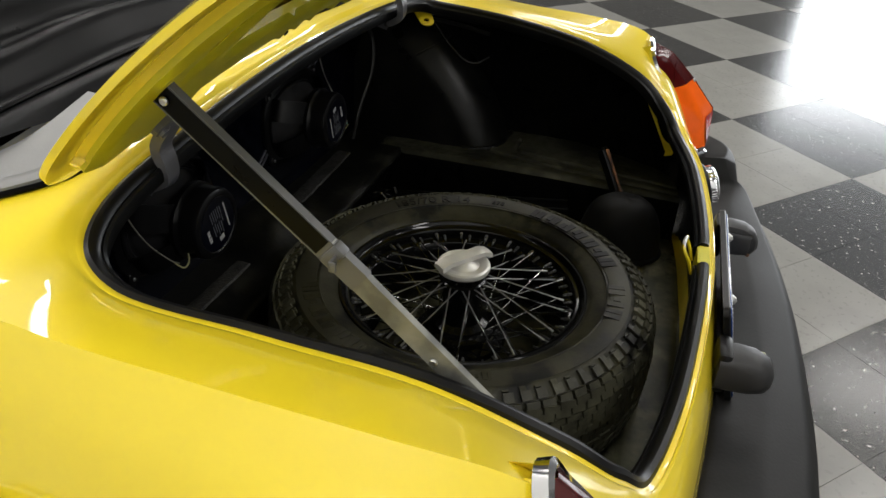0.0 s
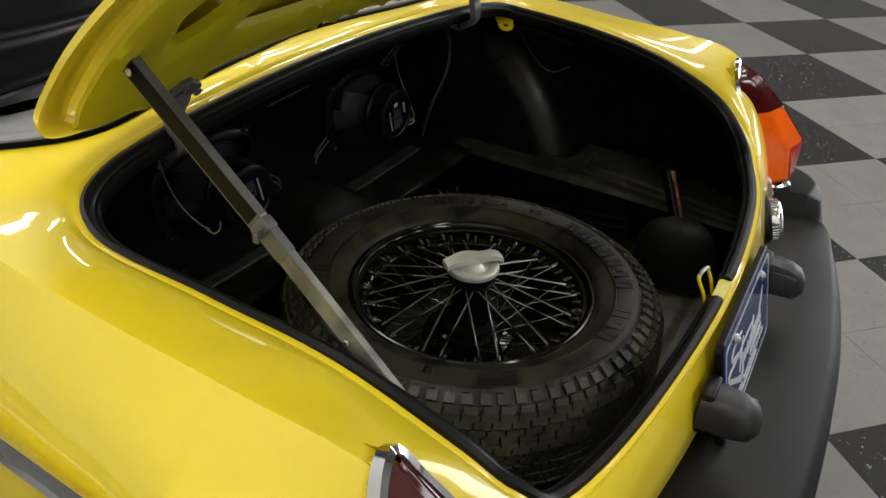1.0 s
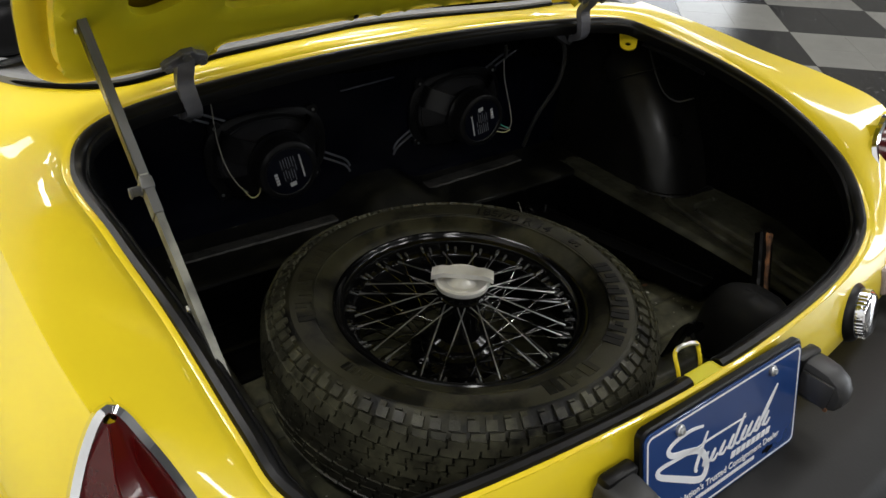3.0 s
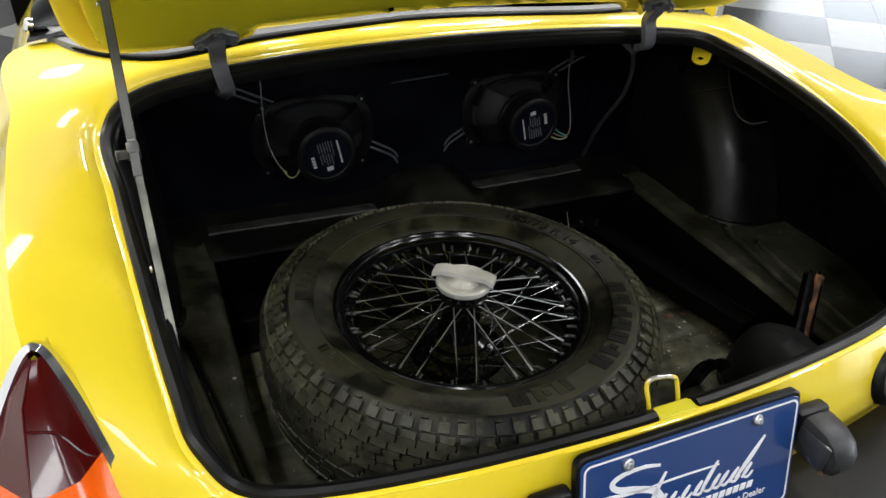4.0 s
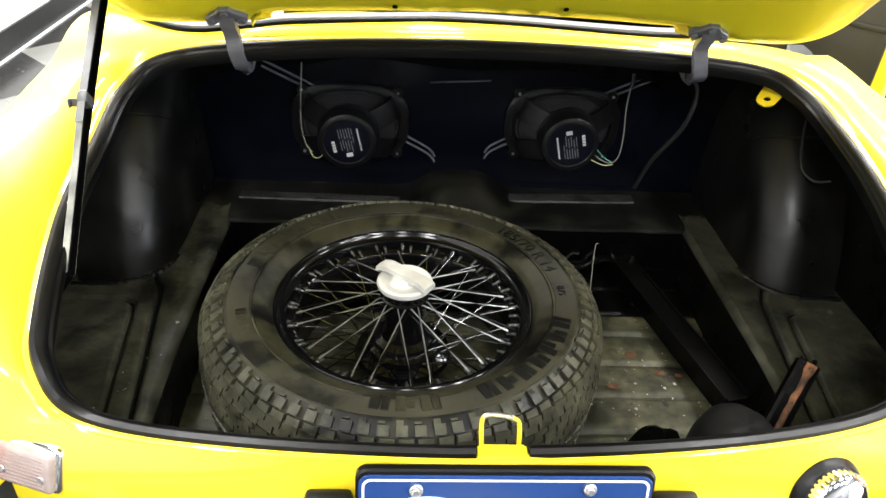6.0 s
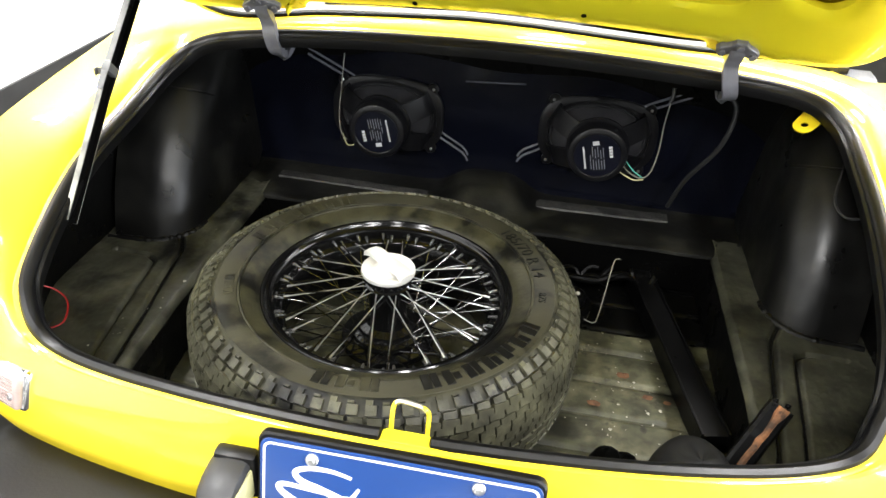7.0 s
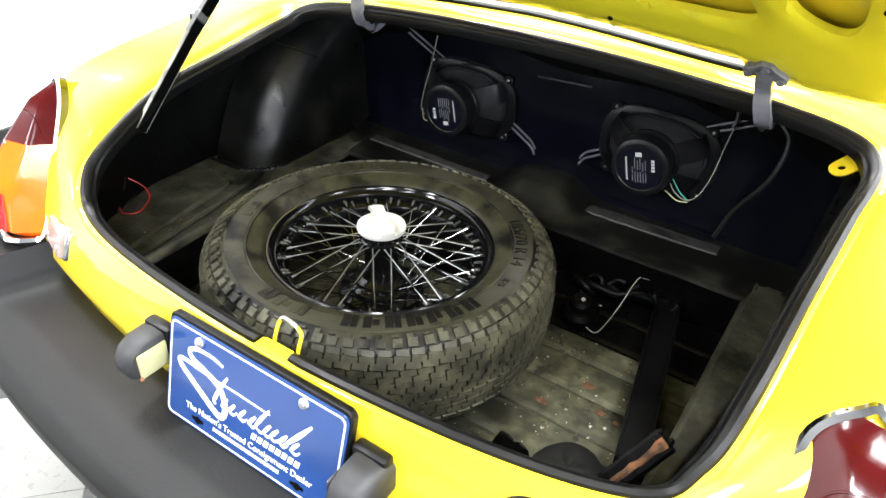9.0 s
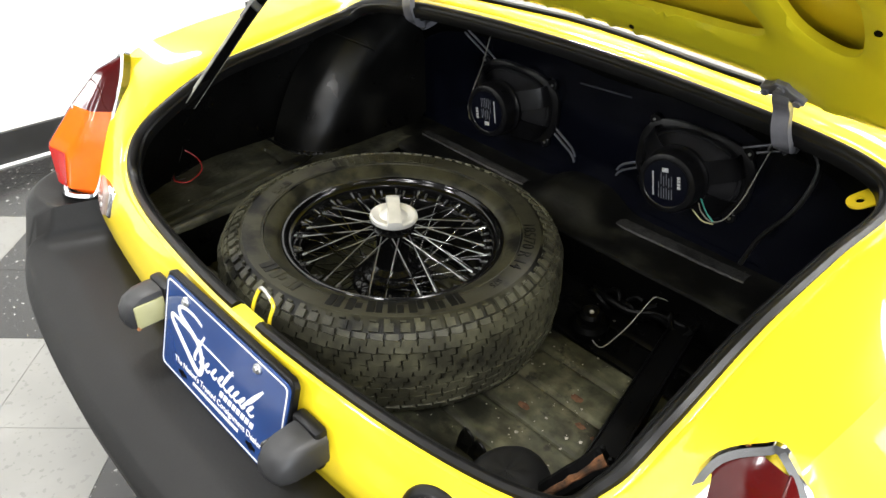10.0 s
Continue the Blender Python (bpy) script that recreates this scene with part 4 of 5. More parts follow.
def speaker(centre, yaw, lean, wire_side):
    sp = thing("speaker", "black oval car speaker, magnet facing the boot", "speaker", "bulkhead speakers", m=Matrix.Translation(centre) @ Euler((radians(90 + lean), 0, radians(yaw))).to_matrix().to_4x4())
    # local z points out of the bulkhead, x along the long axis
    def oval(rx, ry, z, n=48, p=2.4):
        return [Vector((rx * math.copysign(abs(math.cos(a)) ** (2 / p), math.cos(a)), ry * math.copysign(abs(math.sin(a)) ** (2 / p), math.sin(a)), z)) for a in (2 * math.pi * k / n for k in range(n))]
    part("mounting_frame", loft([oval(.094, .064, -.006, 48, 2.3), oval(.117, .080, -.006, 48, 2.9), oval(.117, .080, .003, 48, 2.9), oval(.112, .076, .006, 48, 2.8), oval(.097, .066, .006, 48, 2.3), oval(.094, .064, -.002, 48, 2.3)]), SPEAKER, sp)
    for x, y in ((-.092, -.064), (.092, -.064), (-.092, .064), (.092, .064)):
        bm = bmesh.new()
        disc(bm, (x, y, -.002), (0, 0, 1), .0120, .0065, 20, .0015)
        part("mounting_ear", bm, SPEAKER, sp)
    for x, y in ((-.094, -.065), (.094, -.065), (-.094, .065), (.094, .065)):
        bm = bmesh.new()
        disc(bm, (x, y, .005), (0, 0, 1), .0030, .0018, 12, .0006)
        part("screw", bm, BOLT, sp)
    part("frame_lip", loft([oval(.104, .072, .005), oval(.104, .072, .0085), oval(.100, .0685, .0085), oval(.100, .0685, .004)]), SPEAKER, sp)
    part("cone", loft([oval(.097, .067, .001), oval(.092, .063, .008), oval(.089, .061, .006), oval(.084, .057, .012), oval(.060, .045, .032), oval(.046, .042, .046)]), CONE, sp, "dark grey paper cone")
    for a in (radians(q) for q in (32, 148, 214, 326)):
        bm = bmesh.new()
        p0 = Vector((.106 * math.cos(a), .078 * math.sin(a), .004))
        p1 = Vector((.100 * math.cos(a), .074 * math.sin(a), .026))
        p2 = Vector((.066 * math.cos(a), .056 * math.sin(a), .052))
        p3 = Vector((.040 * math.cos(a), .040 * math.sin(a), .058))
        sweep(catmull([p0, p1, p2, p3], 4), [(-.021, -.0015), (.021, -.0015), (.021, .0015), (-.021, .0015)], bm=bm)
        part("basket_strut", bm, SPEAKER, sp)
    part("magnet", revolve([(.0005, .046), (.052, .048), (.060, .052), (.061, .062), (.0575, .066), (.0565, .070), (.0565, .091), (.0545, .096), (.050, .0985), (.045, .0985), (.0435, .0970), (.0005, .0970)], 56), SPEAKER, sp, "round magnet in a rubber boot")
    lab = part("magnet_label", disc(bmesh.new(), (0, 0, .0972), (0, 0, 1), .0425, .0006, 40), LABELBLUE, sp, "dark blue printed label")
    return sp, lab


for c, yaw, lean, turn in (((-.2235, .470, .648), 0, 0, 0), ((.2045, .472, .656), 0, 0, 0)):
    sp, lab = speaker(c, yaw, lean, 1)
    # print on the label, running up the disc
    side = -1 if c[0] < 0 else 1
    tilt = Matrix.Rotation(radians(90 + (-12 if side < 0 else 14)) * (1 if side > 0 else -1), 4, "Z")
    for y, x0, x1, h, mat in ((.024, -.024, .022, .0032, PRINT), (.013, -.026, .006, .0011, GREYPRINT), (.008, -.028, .026, .0011, GREYPRINT), (.003, -.028, .020, .0011, GREYPRINT), (-.002, -.028, .024, .0011, GREYPRINT), (-.007, -.028, .016, .0011, GREYPRINT), (-.012, -.028, .020, .0011, GREYPRINT), (-.026, -.006, .018, .0062, PRINT)):
        n = 13 if h == .0032 else 2 if h < .004 else 4
        for k in range(n):
            w = (x1 - x0) / n
            bm = bmesh.new()
            box(bm, x0 + k * w, x0 + (k + .8) * w, y - h / 2, y + h / 2, .0978, .0982, m=tilt)
            part("print_bar", bm, mat, lab, smooth=False)
    bm = bmesh.new()
    box(bm, -.036, -.028, -.006, .006, .0978, .0982, m=tilt @ Matrix.Translation((.058, 0, 0)))
    part("print_mark", bm, PRINT, lab, smooth=False)


def cable(name, pts, r, mat, label, cat="cable", n=6):
    bm = bmesh.new()
    tube(bm, catmull(pts, n), r, 7)
    return solo(name, bm, mat, label, cat)


cable("speaker_cable", [(.330, .470, .745), (.325, .455, .70), (.322, .43, .655), (.312, .405, .622), (.295, .395, .612), (.272, .40, .618), (.258, .41, .628)], .0012, WIREGREY, "thin pale speaker cable hanging beside a speaker")
cable("speaker_cable", [(.298, .395, .613), (.280, .40, .622), (.262, .405, .640)], .0014, WIREGREEN, "short green speaker cable at the terminal")
cable("speaker_cable", [(.300, .393, .610), (.280, .392, .608), (.255, .40, .616)], .0012, WIREYEL, "short yellowish speaker cable at the terminal")
cable("speaker_cable", [(-.315, .472, .765), (-.318, .455, .70), (-.316, .43, .655), (-.305, .405, .625), (-.292, .40, .612)], .0012, WIREGREY, "thin grey speaker cable hanging beside a speaker")
cable("speaker_cable", [(-.302, .405, .622), (-.290, .395, .604), (-.276, .395, .606), (-.268, .40, .622)], .0012, WIREYEL, "short yellowish speaker cable at the terminal")
cable("cable", [(.330, .468, .77), (.331, .466, .755), (.328, .464, .742)], .004, WIREBLACK, "short black cable end on the bulkhead")
cable("fuel_hose", [(.405, .40, .80), (.43, .39, .77), (.42, .385, .70), (.38, .40, .62), (.36, .41, .55)], .0045, WIREBLACK, "black cable run down beside the hinge", "cable")

# ---- tail lamps ----


def tail_lamp(s):
    def P(x, y, z):
        return Vector((s * x, y, z))
    lamp = tagged(new("tail_lamp"), "tail lamp with dark red and amber lens")
    lamp.parent = car
    lean = .030 if s > 0 else 0
    rows = [
        [P(.628 - lean, -.202, .776), P(.632, -.207, .774), P(.637, -.207, .774), P(.642, -.202, .774)],
        [P(.614 - lean * 1.1, -.214, .745), P(.630 - lean * .5, -.243, .750), P(.645, -.247, .756), P(.664, -.209, .745)],
        [P(.594 - lean * .6, -.249, .690), P(.614, -.287, .695), P(.648, -.305, .702), P(.693, -.243, .685)],
        [P(.577, -.285, .625), P(.606, -.340, .630), P(.652, -.360, .640), P(.702, -.283, .625)],
        [P(.564, -.322, .562), P(.600, -.360, .566), P(.640, -.364, .566), P(.694, -.316, .556)],
        [P(.566, -.320, .552), P(.604, -.345, .550), P(.640, -.345, .550), P(.690, -.312, .548)],
    ]

    def strip(rows, seg):
        rings = []
        for a, b in zip(rows, rows[1:]):
            for k in range(seg):
                rings.append([p.lerp(q, k / seg) for p, q in zip(a, b)])
        rings.append(rows[-1])
        dense = []
        for r in rings:
            line = []
            for p, q in zip(r, r[1:]):
                line += [p.lerp(q, k / 4) for k in range(4)]
            dense.append(line + [r[-1]])
        return loft(dense, False)

    part("red_lens", strip(rows[:3], 3), RED, lamp, "dark red upper lens")
    part("amber_lens", strip(rows[2:], 3), AMBER, lamp, "amber lower lens")
    n = Vector((s * .004, -.003, 0))
    out = Vector((0, -.0025, 0))
    part("red_reflector", strip([[rows[3][1].lerp(rows[3][2], .25).lerp(rows[4][1], .06) + out, rows[3][2].lerp(rows[4][2], .06) + out], [rows[4][1].lerp(rows[4][2], .2) + out, rows[4][2] + out]], 2), REFLECTOR, lamp, "bright red reflector", smooth=False)
    edge = [r[3] for r in rows[4:0:-1]] + [P(.634 - lean * .25, -.198, .781)] + ([P(.612, -.200, .778)] if s > 0 else []) + [r[0] for r in rows[1:5]] + [P(.575, -.340, .550), P(.628, -.362, .545), P(.690, -.328, .545)]
    part("chrome_bezel", sweep(catmull(edge, 6, True), [(-.007, -.008), (.004, -.008), (.007, .0), (.003, .006), (-.004, .005)], Vector((0, -.6, .6)), True), CHROME, lamp, "chrome bezel with a pointed top")
    ridge = [r[2] for r in rows[:5]]
    # the arched step in the upper lens
    mid = rows[1][2].lerp(rows[2][2], .25)
    arch = catmull([mid + n * .3, rows[1][1].lerp(rows[2][1], .35) + n * .3, rows[1][0].lerp(rows[2][0], .8).lerp(rows[1][1].lerp(rows[2][1], .8), .55) + n * .3, rows[2][0].lerp(rows[2][1], .25) + n * .3], 5)
    bm = bmesh.new()
    tube(bm, arch, .0013, 6)
    part("lens_step", bm, RED, lamp)
    bm = bmesh.new()
    tube(bm, [p + n * .2 for p in ridge], .0012, 6)
    part("lens_ridge", bm, RED, lamp)
    bm = bmesh.new()
    disc(bm, rows[2][2] + Vector((0, 0, -.004)), (s * .3, -1, .5), .005, .003, 12, .001)
    part("lens_screw", bm, BOLT, lamp)
    # base behind the lens
    base = [[p + Vector((-s * .0, .045, -.012)) for p in (rows[k][0], rows[k][3])] for k in range(6)]
    bm = loft([[r[0] for r in rows], [b[0] for b in base], [b[1] for b in base], [r[3] for r in rows]], False)
    part("lamp_base", bm, YELLOW, lamp, "yellow painted lamp base")


for s in (1, -1):
    tail_lamp(s)
    # reverse lamp
    c = Vector((s * .516, -.322, .574))
    out = Vector((s * .30, -.90, .32)).normalized()
    m = Matrix.Translation(c) @ out.to_track_quat("Z", "Y").to_matrix().to_4x4()
    rl = tagged(new("reverse_lamp"), "clear ribbed reverse lamp in a chrome frame")
    rl.parent = car
    bm = bmesh.new()
    box(bm, -.041, .041, -.028, .028, -.012, .007, .007, 3, m)
    part("lamp_frame", bm, CHROME, rl)
    bm = bmesh.new()
    box(bm, -.037, .037, -.024, .024, .003, .014, .005, 3, m)
    part("clear_lens", bm, CLEAR, rl)
    for k in range(9):
        bm = bmesh.new()
        box(bm, -.028, .028, -.018 + k * .0042, -.0165 + k * .0042, .0138, .0150, m=m)
        part("lens_rib", bm, CLEAR, rl, smooth=False)
    for k in (-1, 1):
        bm = bmesh.new()
        disc(bm, m @ Vector((k * .025, -.006, .0135)), out, .0045, .003, 10, .001)
        part("lamp_screw", bm, BOLT, rl)

# fuel filler cap
out = Vector((.22, -.93, .30)).normalized()
fm = Matrix.Translation((.374, -.352, .570)) @ out.to_track_quat("Z", "Y").to_matrix().to_4x4()
cap = tagged(new("fuel_cap"), "chrome fuel filler cap in a black rubber ring")
cap.parent = car
bm = revolve([(.030, -.02), (.045, -.012), (.048, -.004), (.046, .006), (.040, .012), (.030, .012), (.028, .0)], 40)
bmesh.ops.transform(bm, matrix=fm, verts=bm.verts)
part("rubber_ring", bm, SEAL, cap, "black rubber ring")
bm = revolve([(.034, .0), (.036, .008), (.0365, .016), (.036, .024), (.033, .028), (.026, .031), (.014, .032), (.0005, .0325)], 40)
bmesh.ops.transform(bm, matrix=fm, verts=bm.verts)
lidcap = part("cap", bm, CHROME, cap, "domed chrome cap")
for k in range(36):
    a = 2 * math.pi * k / 36
    bm = bmesh.new()
    box(bm, .0355, .0378, -.0016, .0016, .010, .024, m=fm @ Matrix.Rotation(a, 4, "Z"))
    part("grip_rib", bm, CHROME, lidcap, smooth=False)

# ---- bumper ----
# stations of the right half: inner edge, upper rim, nose (its height is the same all along)
BAND = [((0, -.368, .468), (0, -.470, .480), (0, -.547)), ((.32, -.352, .470), (.328, -.452, .484), (.342, -.528)),
        ((.45, -.330, .474), (.466, -.432, .490), (.490, -.505)), ((.505, -.300, .484), (.548, -.440, .497), (.578, -.480)),
        ((.518, -.295, .512), (.558, -.420, .524), (.594, -.472))]
END_BOX = [((.528, -.290, .548), (.568, -.405, .557), (.606, -.464)), ((.545, -.290, .512), (.583, -.408, .5575), (.624, -.462)),
           ((.580, -.295, .512), (.640, -.412, .558), (.685, -.438)), ((.640, -.315, .515), (.692, -.375, .558), (.735, -.388)),
           ((.685, -.260, .515), (.732, -.280, .557), (.780, -.290)), ((.720, -.140, .540), (.752, -.145, .553), (.800, -.150)),
           ((.735, -.02, .540), (.762, -.02, .548), (.803, -.02))]


def bumper_section(inner, rim, nose):
    i, r = Vector(inner), Vector(rim)
    n = Vector((*nose, .448))
    box_end = r.z > .51
    shoulder = r.lerp(n, .48 if box_end else .74)
    shoulder.z = r.z - (.018 if box_end else .010)
    return [i, i.lerp(r, .31) * 1 + Vector((0, 0, i.z + .011 - i.lerp(r, .31).z)), r, shoulder, n, Vector((n.x, n.y + .006, .395)), n.lerp(i, .15) + Vector((0, 0, .36 - n.lerp(i, .15).z)), Vector((i.x, i.y - .02, .36))]


middle = [bumper_section(*st) for st in BAND]
middle.insert(1, [p.lerp(q, .5) - Vector((0, (q.y - p.y) * .3, (q.z - p.z) * .3)) for p, q in zip(middle[0], middle[1])])
ends = [bumper_section(*st) for st in END_BOX]
lines = [catmull([st[k] for st in middle], 6) + catmull([st[k] for st in ends], 6) for k in range(8)]
lines = [[Vector((-p.x, p.y, p.z)) for p in ln[:0:-1]] + ln for ln in lines]
prof_rings = []
for i in range(len(lines[0])):
    pts = [ln[i] for ln in lines]
    row = [pts[0]]
    for p, q, r in zip(pts, pts[1:], pts[2:]):
        # each corner gets a small round of its own
        a, b = min(.3, .006 / (p - q).length), min(.3, .006 / (r - q).length)
        row += [q.lerp(p, a), q.lerp(q.lerp(p, a).lerp(q.lerp(r, b), .5), .55), q.lerp(r, b)]
    prof_rings.append(row + [pts[-1]])
bm = loft(prof_rings, False)
part("bumper", bm, BUMPER, car, "matt black rubber rear bumper")

# ---- number plate with lamp housings ----
plate_m = Matrix.Translation((0, -.4015, .5560)) @ Euler((radians(76), 0, 0)).to_matrix().to_4x4()
plate = thing("number_plate", "blue dealer number plate with white script", "number plate", m=plate_m)


def rounded(w, h, r, z, n=6):
    pts = []
    for cx, cy, a0 in ((w - r, h - r, 0), (-w + r, h - r, 90), (-w + r, -h + r, 180), (w - r, -h + r, 270)):
        for k in range(n + 1):
            a = radians(a0 + 90 * k / n)
            pts.append(Vector((cx + r * math.cos(a), cy + r * math.sin(a), z)))
    return pts


def slab(w, h, r, z0, z1, b=.0):
    bm = loft([rounded(w, h, r, z0), rounded(w, h, r, z1 - b), rounded(w - b, h - b, r, z1)])
    bm.verts.ensure_lookup_table()
    n = len(rounded(w, h, r, 0))
    bm.faces.new(bm.verts[:n][::-1])
    bm.faces.new(bm.verts[-n:])
    return bm


bm = slab(.157, .083, .012, -.012, -.002, .002)
part("backing_frame", bm, SEAL, plate, "black rubber backing frame", smooth=False)
face = part("plate_face", slab(.1535, .077, .011, -.002, .0, .0004), PLATEBLUE, plate, "glossy blue plate", smooth=False)
bm = loft([rounded(.150, .0735, .009, .0004), rounded(.1475, .071, .0075, .0004), rounded(.1475, .071, .0075, .0007), rounded(.150, .0735, .009, .0007), rounded(.150, .0735, .009, .0004)])
part("white_border", bm, PLATEWHITE, face, smooth=False)


def stroke(pts, w0, w1, name="script_stroke"):
    path = catmull([Vector((x, y, .0006)) for x, y in pts], 8)
    bm = bmesh.new()
    rows = []
    n = len(path)
    for i, p in enumerate(path):
        t = (path[min(i + 1, n - 1)] - path[max(i - 1, 0)]).normalized()
        side = Vector((-t.y, t.x, 0))
        u = i / (n - 1)
        w = (w0 + (w1 - w0) * math.sin(math.pi * u)) * .64
        rows.append([p + side * w, p - side * w, p - side * w - Vector((0, 0, .0008)), p + side * w - Vector((0, 0, .0008))])
    loft(rows, True, bm)
    part(name, bm, PLATEWHITE, face, smooth=False)


# the emblem: a large white double swash, a cross stroke and a run of slanting strokes
stroke([(-.050, .0445), (-.072, .0490), (-.098, .0480), (-.113, .0405), (-.106, .0300), (-.082, .0225), (-.056, .0120), (-.044, -.004), (-.041, -.020), (-.047, -.0315), (-.060, -.0290), (-.082, -.0165), (-.108, -.001), (-.127, .011), (-.1315, .0195), (-.121, .0225), (-.096, .0205), (-.064, .0180)], .0028, .0074)
stroke([(-.070, .0180), (-.030, .0190), (.036, .0170)], .0014, .0022)
stroke([(-.041, .0330), (-.053, .010), (-.062, -.011), (-.059, -.0170)], .0026, .0048)
for x, h, lean in ((-.045, .017, .007), (-.031, .015, .007), (-.013, .017, .008), (.005, .017, .008), (.019, .038, .015), (.031, .018, .008), (.043, .018, .009), (.058, .018, .009), (.078, .018, .009)):
    stroke([(x - lean * .5, -.0150), (x + lean * .2, -.0150 + h * .5), (x + lean, -.0150 + h)], .0024, .0046)
    stroke([(x - .003, -.0140), (x + .005, -.0160), (x + .012, -.0095)], .0018, .0030)
stroke([(.063, -.0130), (.083, .011), (.103, .0365)], .0026, .0056)
for k in range(8):
    bm = bmesh.new()
    x = .010 + k * .0106
    box(bm, x, x + .0078, -.0330, -.0240, .0001, .0009, m=Matrix(((1, .25, 0, .006), (0, 1, 0, 0), (0, 0, 1, 0), (0, 0, 0, 1))))
    part("emblem_bar", bm, PLATEWHITE, face, smooth=False)
bm = lettering("The Nation's Trusted Consignment Dealer", .0135, .0003)
wide = max(v.co.x for v in bm.verts)
for v in bm.verts:
    v.co.x = (v.co.x / wide - .5) * .228
    v.co.y -= .0490
    v.co.z += .0006
part("motto", bm, PLATEWHITE, face, "white motto lettering", smooth=False)
for k in range(22):
    bm = bmesh.new()
    x = -.060 + k * .0055
    box(bm, x, x + .0040, -.0600, -.0550, .0001, .0009)
    part("address_bar", bm, PLATEWHITE, face, smooth=False)
for x, y in ((-.0945, .0605), (.0865, .0625)):
    bm = bmesh.new()
    disc(bm, (x, y, 0), (.1, .1, 1), .0072, .0045, 16, .0015)
    disc(bm, (x, y, .004), (.1, .1, 1), .0045, .003, 6, .001)
    part("plate_bolt", bm, BOLT, plate, "zinc plate bolt", smooth=False)
for x in (-.0905, .0905):
    bm = bmesh.new()
    disc(bm, (x, -.0605, .0001), (0, 0, 1), .0055, .0006, 14)
    box(bm, x - .011, x + .011, -.0625, -.0575, .0001, .0006)
    part("plate_slot", bm, BLACK_PAINT, plate, "dark mounting slot", smooth=False)
for s in (-1, 1):
    pod = thing("plate_lamp", "weathered black number plate lamp housing", "lamp", "plate lamps")
    bm = bmesh.new()
    sect = [(-.376, .594), (-.400, .597), (-.425, .595), (-.441, .587), (-.450, .572), (-.451, .558), (-.445, .546), (-.432, .541), (-.41, .539), (-.376, .538)]
    x0, x1 = s * .166, s * .214
    rings = []
    for f, k in ((0, .80), (.06, .94), (.18, 1), (.55, 1), (.8, .94), (.93, .82), (1, .62)):
        rings.append([Vector((x0 + (x1 - x0) * f, -.376 + (y + .376) * (k if y < -.376 else 1), .565 + (z - .565) * k)) for y, z in sect])
    loft(rings, True, bm)
    bm.verts.ensure_lookup_table()
    bm.faces.new(bm.verts[:10])
    bm.faces.new(bm.verts[-10:])
    part("housing", bm, POD, pod)
    # lit left lens and unlit right lens, the difference put into their colours
    bm = bmesh.new()
    box(bm, min(s * .1625, s * .1675), max(s * .1625, s * .1675), -.438, -.392, .546, .586, .003, 2)
    part("lamp_lens", bm, OLIVE if s < 0 else DARKLENS, pod, "lamp lens coloured olive as lit" if s < 0 else "lamp lens coloured dark grey as unlit")
    bm = bmesh.new()
    disc(bm, (s * .1640, -.437, .548), (-s, 0, 0), .0035, .001, 10)
    part("lens_screw", bm, RUST, pod)
    bm = bmesh.new()
    box(bm, min(s * .160, s * .210), max(s * .160, s * .210), -.392, -.372, .533, .600, .006, 2)
    part("mounting_gasket", bm, SEAL, pod)

# ---- cockpit and folded top ----
def deck_line(back, up):
    line = [p for p in mirrored([(x, y + back, z + up) for x, y, z in R3], 8, [(x, y + back, z + up) for x, y, z in R3L]) if p.y > .365 + back and -.60 < p.x < .40]
    line.sort(key=lambda p: p.x)
    return line


CORNER = [(-.622, .462, .860), (-.590, .414, .857), (-.555, .385, .8545), (-.505, .357, .8535), (-.464, .347, .8545), (-.42, .346, .860), (-.375, .353, .8645), (-.33, .361, .869), (-.27, .366, .8720), (-.16, .381, .8745)]


def trim_line(back, up):
    return catmull([(x, y + back, z + up) for x, y, z in CORNER], 4) + [p for p in deck_line(back - .010, up + .002) if p.x > -.08]


part("deck_trim", sweep(trim_line(.019, .004), [(-.014, -.010), (.014, -.010), (.013, .003), (.006, .005), (-.010, .004), (-.014, .001)]), GREYVINYL, car, "light grey trim strip along the rear deck")
bm = bmesh.new()
tube(bm, trim_line(.003, .0005), .0036, 8)
part("trim_bead", bm, VINYL, car, "black bead along the trim strip")
flap = []
for back, up in ((.030, .006), (.060, .010), (.095, .012)):
    flap.append([Vector((x - (.02 if x < -.5 else 0) * up / .02, min(y + back, .50), z + up)) for x, y, z in catmull(CORNER[:8], 4)])
part("cover_edge", loft(flap, False), GREYVINYL, car, "grey dusty edge of the cover lying on the deck")
cover = assembly("folded_top", "black vinyl cover over the folded soft top")
rings = []
for i in range(46):
    v = i / 45
    y = .452 + v * .48
    row = []
    for j in range(49):
        x = -.66 + j * 1.32 / 48
        e = min(1, max(0, (.665 - abs(x)) / .12)) ** .5
        fold = .019 * math.sin(v * 27 + 2.2 * noise.noise((x * 2, v * 3, 0))) * (.35 + v) + .02 * noise.noise((x * 3, y * 7, 1))
        z = .858 + e * (.012 + .085 * (1 - math.cos(min(1, v * 1.5) * math.pi)) / 2 + fold)
        row.append(Vector((x, y + .01 * math.sin(x * 5) + max(0, x - .38) * .9 * (1 - v), z)))
    rings.append(row)
part("cover", loft(rings, False), VINYL, cover)
for v in (.14, .55):
    bm = bmesh.new()
    i = int(v * 45)
    tube(bm, [p + Vector((0, 0, .003)) for p in rings[i]], .004, 6)
    part("piping", bm, VINYL, cover)
bm = bmesh.new()
disc(bm, (-.655, .52, .868), (-1, -.2, .3), .012, .010, 16, .003)
